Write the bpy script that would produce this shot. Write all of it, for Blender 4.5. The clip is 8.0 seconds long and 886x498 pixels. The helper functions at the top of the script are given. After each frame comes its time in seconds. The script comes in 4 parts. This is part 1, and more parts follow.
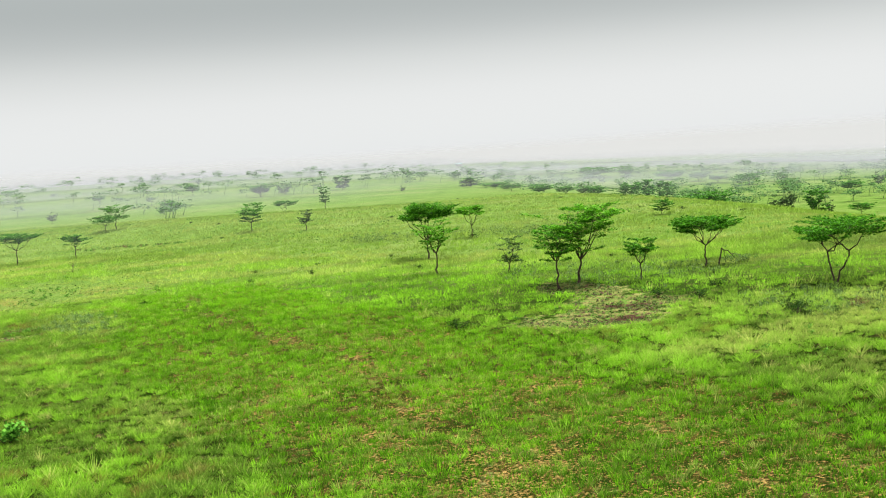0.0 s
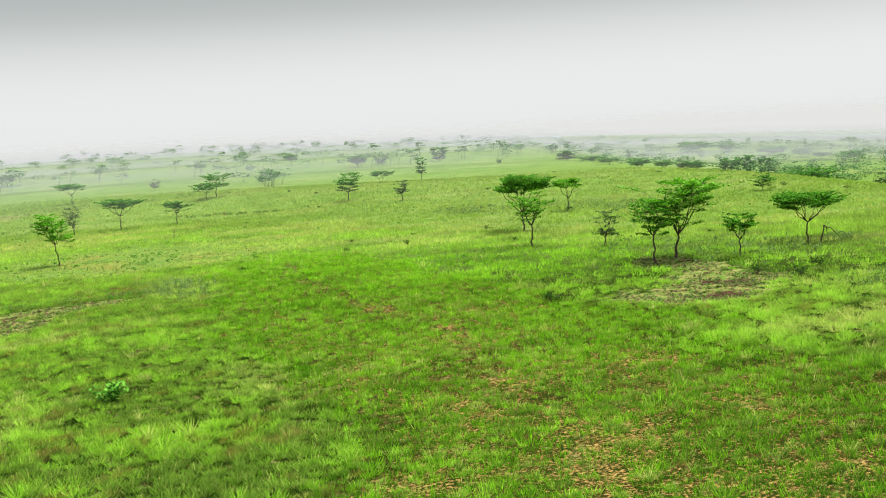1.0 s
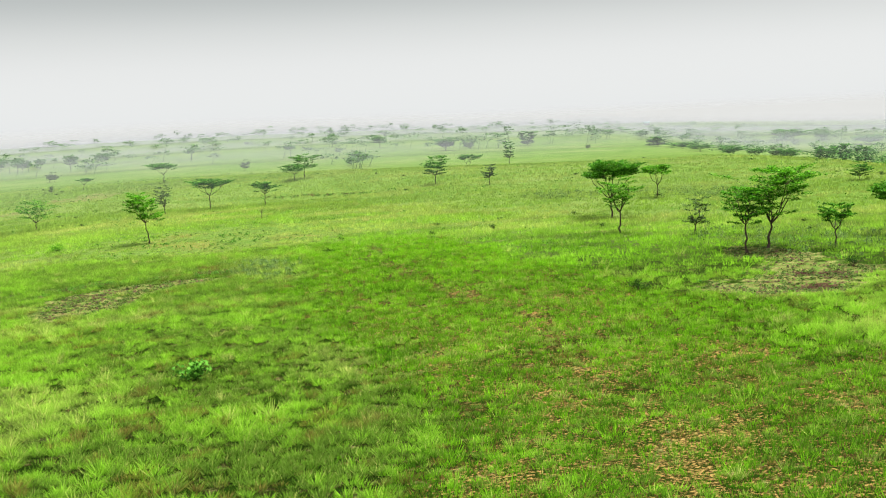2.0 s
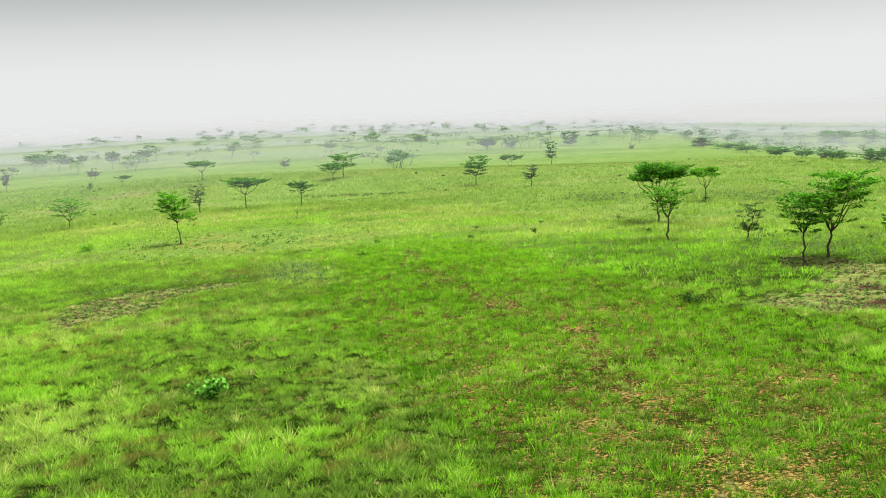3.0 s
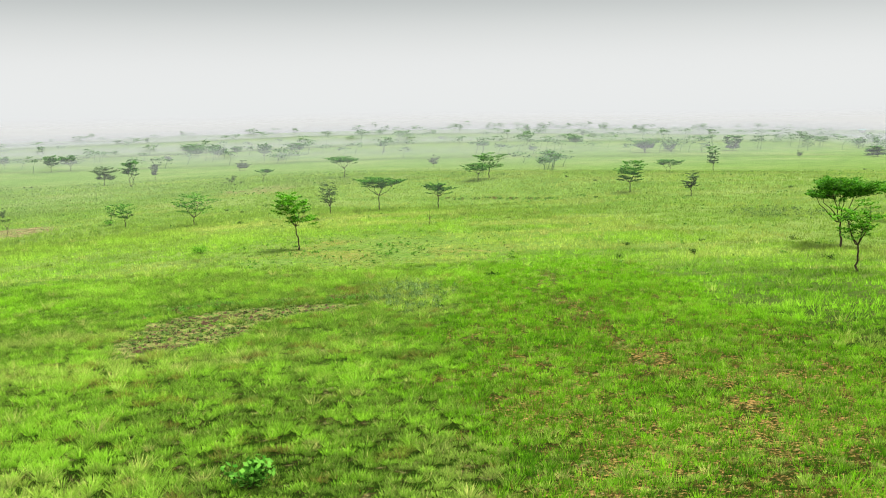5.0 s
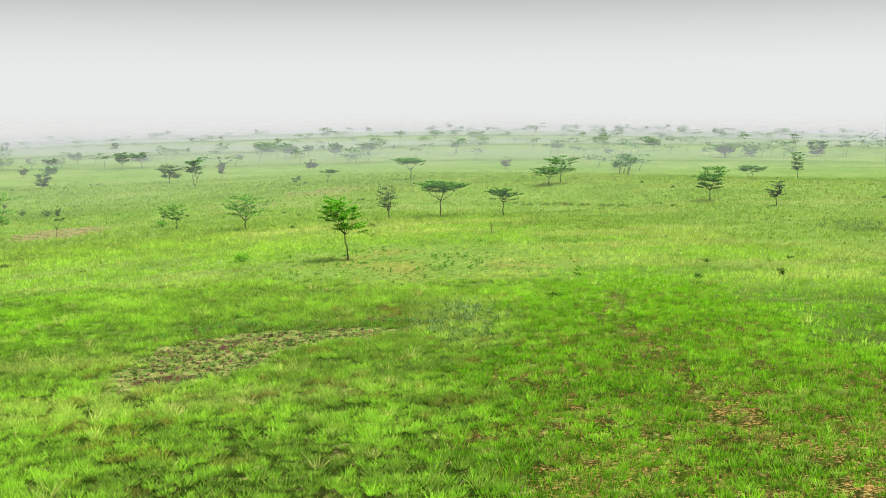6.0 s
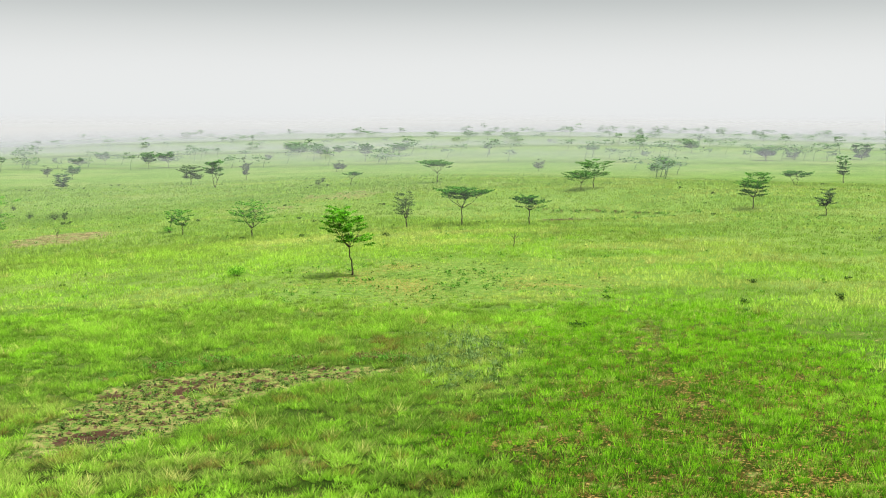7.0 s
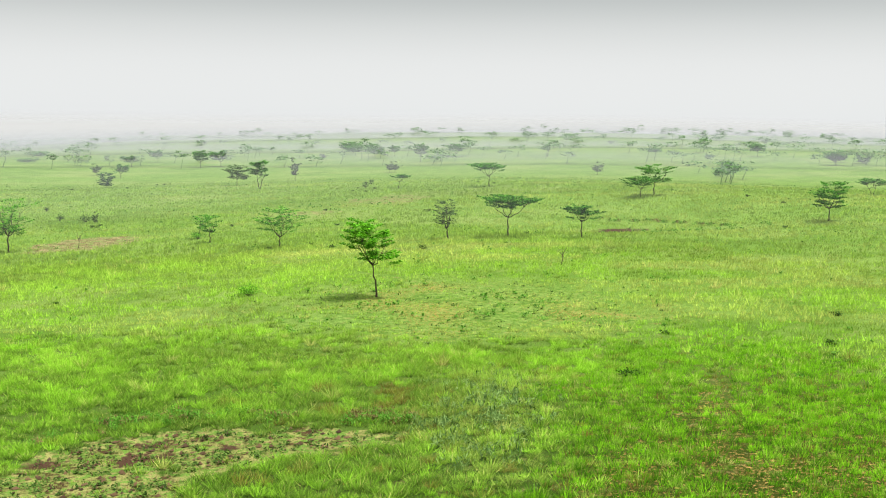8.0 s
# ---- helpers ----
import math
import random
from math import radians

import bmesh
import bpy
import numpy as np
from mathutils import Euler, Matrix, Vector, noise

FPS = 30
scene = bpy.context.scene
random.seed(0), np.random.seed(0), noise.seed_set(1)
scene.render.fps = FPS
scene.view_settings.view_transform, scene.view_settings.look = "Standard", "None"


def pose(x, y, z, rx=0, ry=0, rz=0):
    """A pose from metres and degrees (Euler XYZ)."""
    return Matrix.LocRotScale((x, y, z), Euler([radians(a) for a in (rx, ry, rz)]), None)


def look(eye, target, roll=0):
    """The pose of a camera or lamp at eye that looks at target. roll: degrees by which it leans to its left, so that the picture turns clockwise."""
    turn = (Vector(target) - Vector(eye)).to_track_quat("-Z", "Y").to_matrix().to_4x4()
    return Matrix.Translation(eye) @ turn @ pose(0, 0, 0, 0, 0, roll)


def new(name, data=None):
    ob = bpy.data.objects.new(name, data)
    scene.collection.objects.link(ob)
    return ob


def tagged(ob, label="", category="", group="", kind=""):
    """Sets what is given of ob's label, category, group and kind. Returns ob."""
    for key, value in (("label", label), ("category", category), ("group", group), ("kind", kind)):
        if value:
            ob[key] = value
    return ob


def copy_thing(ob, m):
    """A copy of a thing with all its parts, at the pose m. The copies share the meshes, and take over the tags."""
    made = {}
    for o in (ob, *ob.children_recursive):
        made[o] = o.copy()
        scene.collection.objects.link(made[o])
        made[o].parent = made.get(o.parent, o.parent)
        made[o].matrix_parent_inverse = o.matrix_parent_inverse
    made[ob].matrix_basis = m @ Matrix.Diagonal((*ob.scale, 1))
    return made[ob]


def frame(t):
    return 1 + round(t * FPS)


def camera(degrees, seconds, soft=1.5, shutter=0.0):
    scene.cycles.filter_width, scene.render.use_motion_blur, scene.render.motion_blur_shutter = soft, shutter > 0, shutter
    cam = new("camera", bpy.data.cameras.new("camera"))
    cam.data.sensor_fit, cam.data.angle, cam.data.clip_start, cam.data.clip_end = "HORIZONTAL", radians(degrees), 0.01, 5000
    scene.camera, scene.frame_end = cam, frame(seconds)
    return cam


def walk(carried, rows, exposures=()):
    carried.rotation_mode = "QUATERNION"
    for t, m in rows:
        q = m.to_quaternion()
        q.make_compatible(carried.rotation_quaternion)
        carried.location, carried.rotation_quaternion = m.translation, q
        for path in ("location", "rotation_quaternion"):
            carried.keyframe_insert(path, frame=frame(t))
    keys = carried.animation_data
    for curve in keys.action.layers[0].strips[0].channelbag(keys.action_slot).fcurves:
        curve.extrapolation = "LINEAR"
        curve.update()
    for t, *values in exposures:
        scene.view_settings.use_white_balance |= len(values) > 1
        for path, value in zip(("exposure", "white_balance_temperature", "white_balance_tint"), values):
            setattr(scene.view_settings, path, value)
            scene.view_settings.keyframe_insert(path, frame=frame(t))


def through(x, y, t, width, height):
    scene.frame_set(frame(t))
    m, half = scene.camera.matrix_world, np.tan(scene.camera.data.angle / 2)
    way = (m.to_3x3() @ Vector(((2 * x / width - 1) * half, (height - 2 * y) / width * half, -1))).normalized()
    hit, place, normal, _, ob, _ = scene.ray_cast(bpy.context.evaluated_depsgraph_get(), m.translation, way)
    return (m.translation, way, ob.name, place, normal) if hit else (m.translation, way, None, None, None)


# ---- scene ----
cam = camera(39.43, 8.0, soft=1.05)
PATH = [
    (0, (-4.701, -11.927, 9.691), (-3.889, -10.105, 9.548), -4.2),
    (0.5, (-4.71, -11.908, 9.629), (-3.96, -10.06, 9.47), -3.9),
    (1, (-4.661, -11.818, 9.594), (-3.995, -9.94, 9.417), -3.5),
    (1.5, (-4.643, -11.806, 9.563), (-4.053, -9.905, 9.37), -3.1),
    (2, (-4.376, -11.115, 9.551), (-3.845, -9.197, 9.356), -2.8),
    (3.5, (-2.405, -4.942, 9.644), (-1.977, -2.998, 9.451), -2.2),
    (4, (-1.553, -2.177, 9.676), (-1.186, -0.22, 9.484), -1.9),
    (4.5, (-0.636, 0.892, 9.72), (-0.336, 2.86, 9.529), -1.4),
    (5, (0.386, 4.329, 9.776), (0.61, 6.308, 9.586), -0.9),
    (6.5, (3.403, 17.349, 9.885), (3.471, 19.339, 9.698), -0.0),
    (7, (4.364, 22.188, 9.983), (4.41, 24.179, 9.796), 0.1),
    (7.5, (5.243, 27.265, 10.087), (5.257, 29.256, 9.901), 0.2),
    (8, (6.063, 32.507, 10.255), (6.012, 34.498, 10.067), 0.6),
]
walk(cam, [(t, look(eye, target, roll)) for t, eye, target, roll in PATH])

scene.view_settings.exposure = 1.5

# ---- sky and sun: a bright overcast morning with mist on the horizon ----
SUN_EL, SUN_AZ = radians(70), radians(80)
world = bpy.data.worlds.new("overcast_sky")
scene.world = world
world.use_nodes = True
wn, wl = world.node_tree.nodes, world.node_tree.links
wn.clear()
w_out, w_bg = wn.new("ShaderNodeOutputWorld"), wn.new("ShaderNodeBackground")
w_sky = wn.new("ShaderNodeTexSky")
w_sky.sky_type, w_sky.sun_disc = "NISHITA", False
w_sky.sun_elevation, w_sky.sun_rotation = SUN_EL, SUN_AZ
w_gain = wn.new("ShaderNodeVectorMath")
w_gain.operation = "SCALE"
w_gain.inputs["Scale"].default_value = 0.045
w_dir, w_sep, w_ramp = wn.new("ShaderNodeTexCoord"), wn.new("ShaderNodeSeparateXYZ"), wn.new("ShaderNodeValToRGB")
w_mix = wn.new("ShaderNodeMix")
w_mix.data_type = "RGBA"
w_mix.inputs["Factor"].default_value = 0.94
cloud = w_ramp.color_ramp
cloud.interpolation = "B_SPLINE"
stops = [
    (0.000, (0.286, 0.295, 0.299)), (0.018, (0.293, 0.300, 0.302)), (0.055, (0.297, 0.299, 0.299)), (0.084, (0.248, 0.253, 0.248)),
    (0.107, (0.185, 0.193, 0.189)), (0.137, (0.143, 0.153, 0.148)), (0.200, (0.200, 0.211, 0.205)), (0.4, (1.1, 1.11, 1.1)), (1.0, (2.5, 2.49, 2.44)),
]
cloud.elements[0].position, cloud.elements[0].color = stops[0][0], (*stops[0][1], 1)
cloud.elements[1].position, cloud.elements[1].color = stops[-1][0], (*stops[-1][1], 1)
for place_, tint_ in stops[1:-1]:
    cloud.elements.new(place_).color = (*tint_, 1)
wl.new(w_dir.outputs["Generated"], w_sep.inputs[0])
wl.new(w_sep.outputs["Z"], w_ramp.inputs["Fac"])
wl.new(w_sky.outputs[0], w_gain.inputs[0])
wl.new(w_gain.outputs[0], w_mix.inputs["A"])
wl.new(w_ramp.outputs[0], w_mix.inputs["B"])
wl.new(w_mix.outputs["Result"], w_bg.inputs["Color"])
wl.new(w_bg.outputs[0], w_out.inputs[0])

sun = new("sun", bpy.data.lights.new("sun", "SUN"))
sun.data.energy, sun.data.angle, sun.data.color = 4.8, radians(9), (1.0, 0.96, 0.88)
sun.matrix_world = look((0, 0, 60), (-math.sin(SUN_AZ) * math.cos(SUN_EL), -math.cos(SUN_AZ) * math.cos(SUN_EL), 60 - math.sin(SUN_EL)))


# ---- materials ----
class Nodes:
    """A new node material with short calls."""

    def __init__(self, name):
        self.mat = bpy.data.materials.new(name)
        self.mat.use_nodes = True
        self.tree = self.mat.node_tree
        self.tree.nodes.clear()
        self.out = self.add("ShaderNodeOutputMaterial")

    def add(self, kind, **inputs):
        node = self.tree.nodes.new(kind)
        for key, value in inputs.items():
            self.feed(node.inputs[key.replace("_", " ")], value)
        return node

    def feed(self, socket, value):
        if isinstance(value, bpy.types.NodeSocket):
            self.tree.links.new(value, socket)
        elif isinstance(value, tuple) and len(value) == 3 and socket.type == "RGBA":
            socket.default_value = (*value, 1)
        else:
            socket.default_value = value

    def blend(self, fac, a, b):
        node = self.add("ShaderNodeMix")
        node.data_type = "RGBA"
        self.feed(node.inputs[0], fac)
        self.feed(node.inputs[6], a)
        self.feed(node.inputs[7], b)
        return node.outputs[2]

    def math(self, kind, a, b=0.5, clamp=False):
        node = self.add("ShaderNodeMath")
        node.operation, node.use_clamp = kind, clamp
        self.feed(node.inputs[0], a)
        self.feed(node.inputs[1], b)
        return node.outputs[0]

    def noise(self, scale, detail=4.0, rough=0.6, vector=None):
        node = self.add("ShaderNodeTexNoise", Scale=scale, Detail=detail, Roughness=rough)
        self.feed(node.inputs["Vector"], vector if vector is not None else self.place())
        return node.outputs["Fac"]

    def place(self):
        return self.add("ShaderNodeNewGeometry").outputs["Position"]

    def band(self, value, low, high):
        node = self.add("ShaderNodeMapRange")
        node.interpolation_type = "SMOOTHSTEP"
        self.feed(node.inputs[0], value)
        node.inputs[1].default_value, node.inputs[2].default_value = low, high
        return node.outputs[0]

    def attribute(self, name):
        node = self.add("ShaderNodeAttribute")
        node.attribute_name = name
        return node.outputs["Fac"]

    def island(self):
        return self.add("ShaderNodeNewGeometry").outputs["Random Per Island"]

    def surface(self, shader):
        self.tree.links.new(shader, self.out.inputs["Surface"])
        return self.mat

    def plain(self, color, rough=0.9, spec=0.2, bump=None, depth=0.05):
        node = self.add("ShaderNodeBsdfPrincipled", Base_Color=color, Roughness=rough)
        self.feed(node.inputs["Specular IOR Level"], spec)
        if bump is not None:
            b = self.add("ShaderNodeBump", Height=bump, Distance=depth, Strength=0.8)
            self.feed(node.inputs["Normal"], b.outputs[0])
        return self.surface(node.outputs[0])

    def leafy(self, color, through=0.4, rough=0.6, spec=0.15, lift=0.0):
        node = self.add("ShaderNodeBsdfPrincipled", Base_Color=color, Roughness=rough)
        self.feed(node.inputs["Specular IOR Level"], spec)
        back = self.add("ShaderNodeBsdfTranslucent", Color=color)
        if lift:
            up = self.add("ShaderNodeVectorMath")
            up.operation = "ADD"
            up.inputs[1].default_value = (0, 0, lift)
            self.feed(up.inputs[0], self.add("ShaderNodeNewGeometry").outputs["Normal"])
            even = self.add("ShaderNodeVectorMath")
            even.operation = "NORMALIZE"
            self.feed(even.inputs[0], up.outputs[0])
            self.feed(node.inputs["Normal"], even.outputs[0])
        both = self.add("ShaderNodeMixShader", Fac=through)
        self.tree.links.new(node.outputs[0], both.inputs[1])
        self.tree.links.new(back.outputs[0], both.inputs[2])
        return self.surface(both.outputs[0])


def ground_material():
    n = Nodes("savanna_ground")
    broad, mid, fine, grit = n.noise(0.035, 3), n.noise(0.22, 5), n.noise(1.3, 6, 0.7), n.noise(6.0, 4, 0.7)
    # turf and litter near black: shade of the gaps between tufts put into colour
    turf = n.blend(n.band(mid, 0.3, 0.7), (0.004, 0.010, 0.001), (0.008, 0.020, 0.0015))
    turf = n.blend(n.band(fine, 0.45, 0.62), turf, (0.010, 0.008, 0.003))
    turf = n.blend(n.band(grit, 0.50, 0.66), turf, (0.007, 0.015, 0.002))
    shaded_litter = n.blend(n.band(fine, 0.4, 0.62), (0.009, 0.014, 0.002), (0.026, 0.017, 0.005))
    shaded_litter = n.blend(n.band(grit, 0.46, 0.6), shaded_litter, (0.006, 0.016, 0.0015))
    turf = n.blend(n.math("MULTIPLY", n.attribute("open"), 0.95), turf, shaded_litter)
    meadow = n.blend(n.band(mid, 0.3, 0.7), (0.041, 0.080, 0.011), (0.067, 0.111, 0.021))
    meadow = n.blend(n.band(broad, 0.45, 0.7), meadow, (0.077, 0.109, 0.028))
    meadow = n.blend(n.math("MULTIPLY", n.band(n.noise(0.09, 4, 0.6), 0.52, 0.66), 0.6), meadow, (0.035, 0.070, 0.010))
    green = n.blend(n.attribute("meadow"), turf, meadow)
    green = n.blend(n.math("MULTIPLY", n.attribute("grey"), n.band(fine, 0.3, 0.65)), green, (0.016, 0.034, 0.007))
    sward = n.blend(n.band(n.noise(2.4, 5, 0.65), 0.42, 0.58), (0.034, 0.072, 0.010), (0.080, 0.126, 0.028))
    sward = n.blend(n.band(n.noise(5.0, 4, 0.7), 0.56, 0.64), sward, (0.016, 0.038, 0.005))
    green = n.blend(n.math("MULTIPLY", n.attribute("cropped"), 0.85), green, sward)
    sand = n.blend(n.band(grit, 0.42, 0.66), (0.170, 0.115, 0.036), (0.060, 0.034, 0.010))
    spots = n.math("ADD", n.attribute("sand"), n.math("MULTIPLY", n.math("SUBTRACT", n.noise(8.0, 5, 0.68), 0.5), 2.6))
    green = n.blend(n.band(spots, 0.47, 0.70), green, sand)
    streak = n.add("ShaderNodeMapping", Vector=n.place())
    streak.inputs["Scale"].default_value = (0.8, 1.1, 1.0)
    ribs = n.noise(1.2, 7, 0.78, streak.outputs[0])
    soil = n.blend(n.band(fine, 0.35, 0.65), (0.062, 0.067, 0.019), (0.125, 0.121, 0.042))
    soil = n.blend(n.band(n.noise(3.1, 5, 0.7), 0.46, 0.58), soil, (0.05, 0.095, 0.015))
    soil = n.blend(n.band(ribs, 0.53, 0.60), soil, (0.03, 0.02, 0.009))
    soil = n.blend(n.band(grit, 0.55, 0.68), soil, (0.0175, 0.015, 0.0055))
    edge = n.math("ADD", n.attribute("bare"), n.math("MULTIPLY", n.math("SUBTRACT", fine, 0.5), 2.0))
    color = n.blend(n.band(edge, 0.10, 0.45), green, soil)
    straw = n.blend(n.band(fine, 0.38, 0.62), (0.08, 0.07, 0.0275), (0.155, 0.1375, 0.0675))
    straw = n.blend(n.band(n.noise(0.8, 5, 0.65, streak.outputs[0]), 0.46, 0.56), straw, (0.065, 0.1, 0.025))
    straw = n.blend(n.band(ribs, 0.49, 0.55), straw, (0.05, 0.036, 0.017))
    color = n.blend(n.band(n.math("ADD", n.attribute("pale"), n.math("MULTIPLY", n.math("SUBTRACT", n.noise(0.9, 6, 0.72), 0.5), 3.0)), 0.42, 0.66), color, straw)
    color = n.blend(n.band(n.math("ADD", n.attribute("mud"), n.math("MULTIPLY", n.math("SUBTRACT", fine, 0.5), 1.8)), 0.5, 0.7), color, n.blend(fine, (0.015, 0.0085, 0.005), (0.0425, 0.025, 0.016)))
    return n.plain(color, 0.95, 0.0, n.math("ADD", fine, n.math("MULTIPLY", grit, 0.4)), 0.3)


def grass_material(name, lift):
    n = Nodes(name)
    tone, dry, tip, rust = n.attribute("tone"), n.attribute("dry"), n.attribute("tip"), n.attribute("rust")
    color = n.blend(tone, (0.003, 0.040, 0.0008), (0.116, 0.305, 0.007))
    color = n.blend(n.math("MULTIPLY", tip, 0.25), color, (0.17, 0.34, 0.020))
    color = n.blend(dry, color, (0.30, 0.31, 0.085))
    color = n.blend(rust, color, (0.10, 0.052, 0.018))
    return n.leafy(color, 0.25, spec=0.0, lift=lift)


def herb_material(name, a, b, lift=0.15):
    n = Nodes(name)
    return n.leafy(n.blend(n.island(), a, b), 0.32, spec=0.02, lift=lift)


def bark_material(name, a, b):
    n = Nodes(name)
    g = n.noise(9.0, 6, 0.7)
    return n.plain(n.blend(n.band(g, 0.35, 0.65), a, b), 0.95, 0.1, g, 0.03)


FOG_TINT = (0.103, 0.110, 0.116)


def fog_material(thick, tint):
    n = Nodes("thin_mist")
    scatter = n.add("ShaderNodeBsdfDiffuse", Color=tint)
    upward = n.add("ShaderNodeCombineXYZ", Z=1.0)
    n.feed(scatter.inputs["Normal"], upward.outputs[0])
    clear = n.add("ShaderNodeBsdfTransparent")
    both = n.add("ShaderNodeMixShader", Fac=n.math("MULTIPLY", n.attribute("veil"), thick, True))
    n.tree.links.new(clear.outputs[0], both.inputs[1])
    n.tree.links.new(scatter.outputs[0], both.inputs[2])
    return n.surface(both.outputs[0])


GROUND = ground_material()
GRASS = grass_material("grass_blades", 0.45)
SOFT_GRASS = grass_material("fine_grass_blades", 1.0)
FAR_GRASS = grass_material("hazy_grass_blades", 2.2)
BARK = bark_material("acacia_bark", (0.0175, 0.012, 0.008), (0.055, 0.04, 0.0275))
DEAD = bark_material("dead_wood", (0.035, 0.025, 0.0175), (0.095, 0.07, 0.05))
LEAF = herb_material("acacia_leaves", (0.0051, 0.0382, 0.0013), (0.0542, 0.1849, 0.0076))
LEAF_BRIGHT = herb_material("fresh_acacia_leaves", (0.0076, 0.0542, 0.0013), (0.0892, 0.2741, 0.0102))
LEAF_FRESH = herb_material("young_acacia_leaves", (0.0127, 0.0829, 0.0020), (0.1084, 0.3187, 0.0127))
LEAF_DULL = herb_material("dull_acacia_leaves", (0.0236, 0.0574, 0.0121), (0.0675, 0.1148, 0.0304))
LEAF_FAR = herb_material("woodland_leaves", (0.014, 0.052, 0.008), (0.050, 0.125, 0.019), 0.5)
SHRUB = herb_material("dark_shrub_leaves", (0.005, 0.02, 0.0015), (0.016, 0.05, 0.004), 0.0)
BROAD = herb_material("broad_leaves", (0.020, 0.095, 0.005), (0.085, 0.22, 0.024), 0.3)
RUST = herb_material("rusty_herbs", (0.045, 0.038, 0.013), (0.13, 0.105, 0.038))
GREY_HERB = herb_material("grey_green_herbs", (0.010, 0.040, 0.005), (0.125, 0.195, 0.055), 0.5)
HERB = herb_material("dark_slope_herbs", (0.022, 0.085, 0.005), (0.075, 0.185, 0.019), 0.5)
FORB = herb_material("low_forbs", (0.006, 0.020, 0.002), (0.070, 0.125, 0.022))
n_ = Nodes("soil_clods")
CLOD = n_.plain(n_.blend(n_.island(), (0.013, 0.0075, 0.003), (0.05, 0.031, 0.014)), 0.95, 0.1)


# ---- the lie of the land ----
def smooth(t):
    t = np.clip(t, 0.0, 1.0)
    return t * t * (3 - 2 * t)


RISES = [
    (30, 60, 22, 0.666), (0, 45, 25, 0.246), (50, 110, 40, -1.057), (-35, 165, 40, -2.003), (5, 140, 30, 1.836), (45, 160, 35, -0.028),
    (20, 172, 14, -2.162), (30, 220, 50, 2.153), (-40, 290, 60, 1.077), (0, 250, 40, 0.133), (85, 280, 60, -2.419), (160, 390, 70, -1.6),
    (-80, 310, 50, -1.16), (0, 80, 20, 0.26),
]


def land(x, y):
    """Height of the ground: a gentle rise, low swells, a shallow valley beyond the spur, and a broad far hill."""
    x, y = np.asarray(x, float), np.asarray(y, float)
    z = -0.267 + 0.037 * 60 * np.tanh(x / 60)
    for cx, cy, r, h in RISES:
        z = z + h * np.exp(-((x - cx) ** 2 + (y - cy) ** 2) / (2 * r * r))
    beyond = 0.95 * (x - 75) - 0.31 * (y - 120)
    z = z - 11 * smooth((beyond - 10) / 75) - 4 * smooth((beyond - 150) / 450)
    away, heading = np.hypot(x, y - 5), np.degrees(np.arctan2(x, y - 5))
    skyline = np.interp(heading, (-60, -21, -13, -7, 0, 6, 14, 20, 26, 32, 37, 44, 70), (-5, -3, 4.5, 7.5, 10.5, 11, 9.5, 7, 4, -2, -7, -15, -17))
    return z + (skyline - z) * smooth((away - 360) / 560)


def grain(x, y, size, seed=0):
    """Smooth value noise from 0 to 1 with features of that size."""
    u, v = np.asarray(x, float) / size + 1000, np.asarray(y, float) / size + 1000
    i, j = np.floor(u).astype(np.int64), np.floor(v).astype(np.int64)
    f, g = u - i, v - j
    f, g = f * f * (3 - 2 * f), g * g * (3 - 2 * g)

    def value(a, b):
        k = (a * 374761393 + b * 668265263 + seed * 974711) & 0xFFFFFFFF
        k = ((k ^ (k >> 13)) * 1274126177) & 0xFFFFFFFF
        return ((k ^ (k >> 16)) & 0xFFFF) / 65535.0

    return (value(i, j) * (1 - f) + value(i + 1, j) * f) * (1 - g) + (value(i, j + 1) * (1 - f) + value(i + 1, j + 1) * f) * g


def spot(x, y, cx, cy, rx, ry, turn=0.0, soft=0.5):
    """1 inside an uneven ellipse, falling to 0 at its rim."""
    c, s = math.cos(radians(turn)), math.sin(radians(turn))
    u, v = ((x - cx) * c + (y - cy) * s) / rx, ((y - cy) * c - (x - cx) * s) / ry
    d = np.hypot(u, v) + 0.35 * (grain(x, y, 3.0, 5) - 0.5) + 0.3 * (grain(x, y, 1.1, 6) - 0.5)
    return 1 - smooth((d - 1 + soft) / soft)


def trail_line(y):
    """Where the worn trail lies, from south to north."""
    return np.interp(y, (15, 36, 45, 62, 80, 95, 115), (9.6, 13.6, 14.6, 13.4, 15.2, 16.9, 16.4)) + 0.35 * np.sin(y / 3.1)


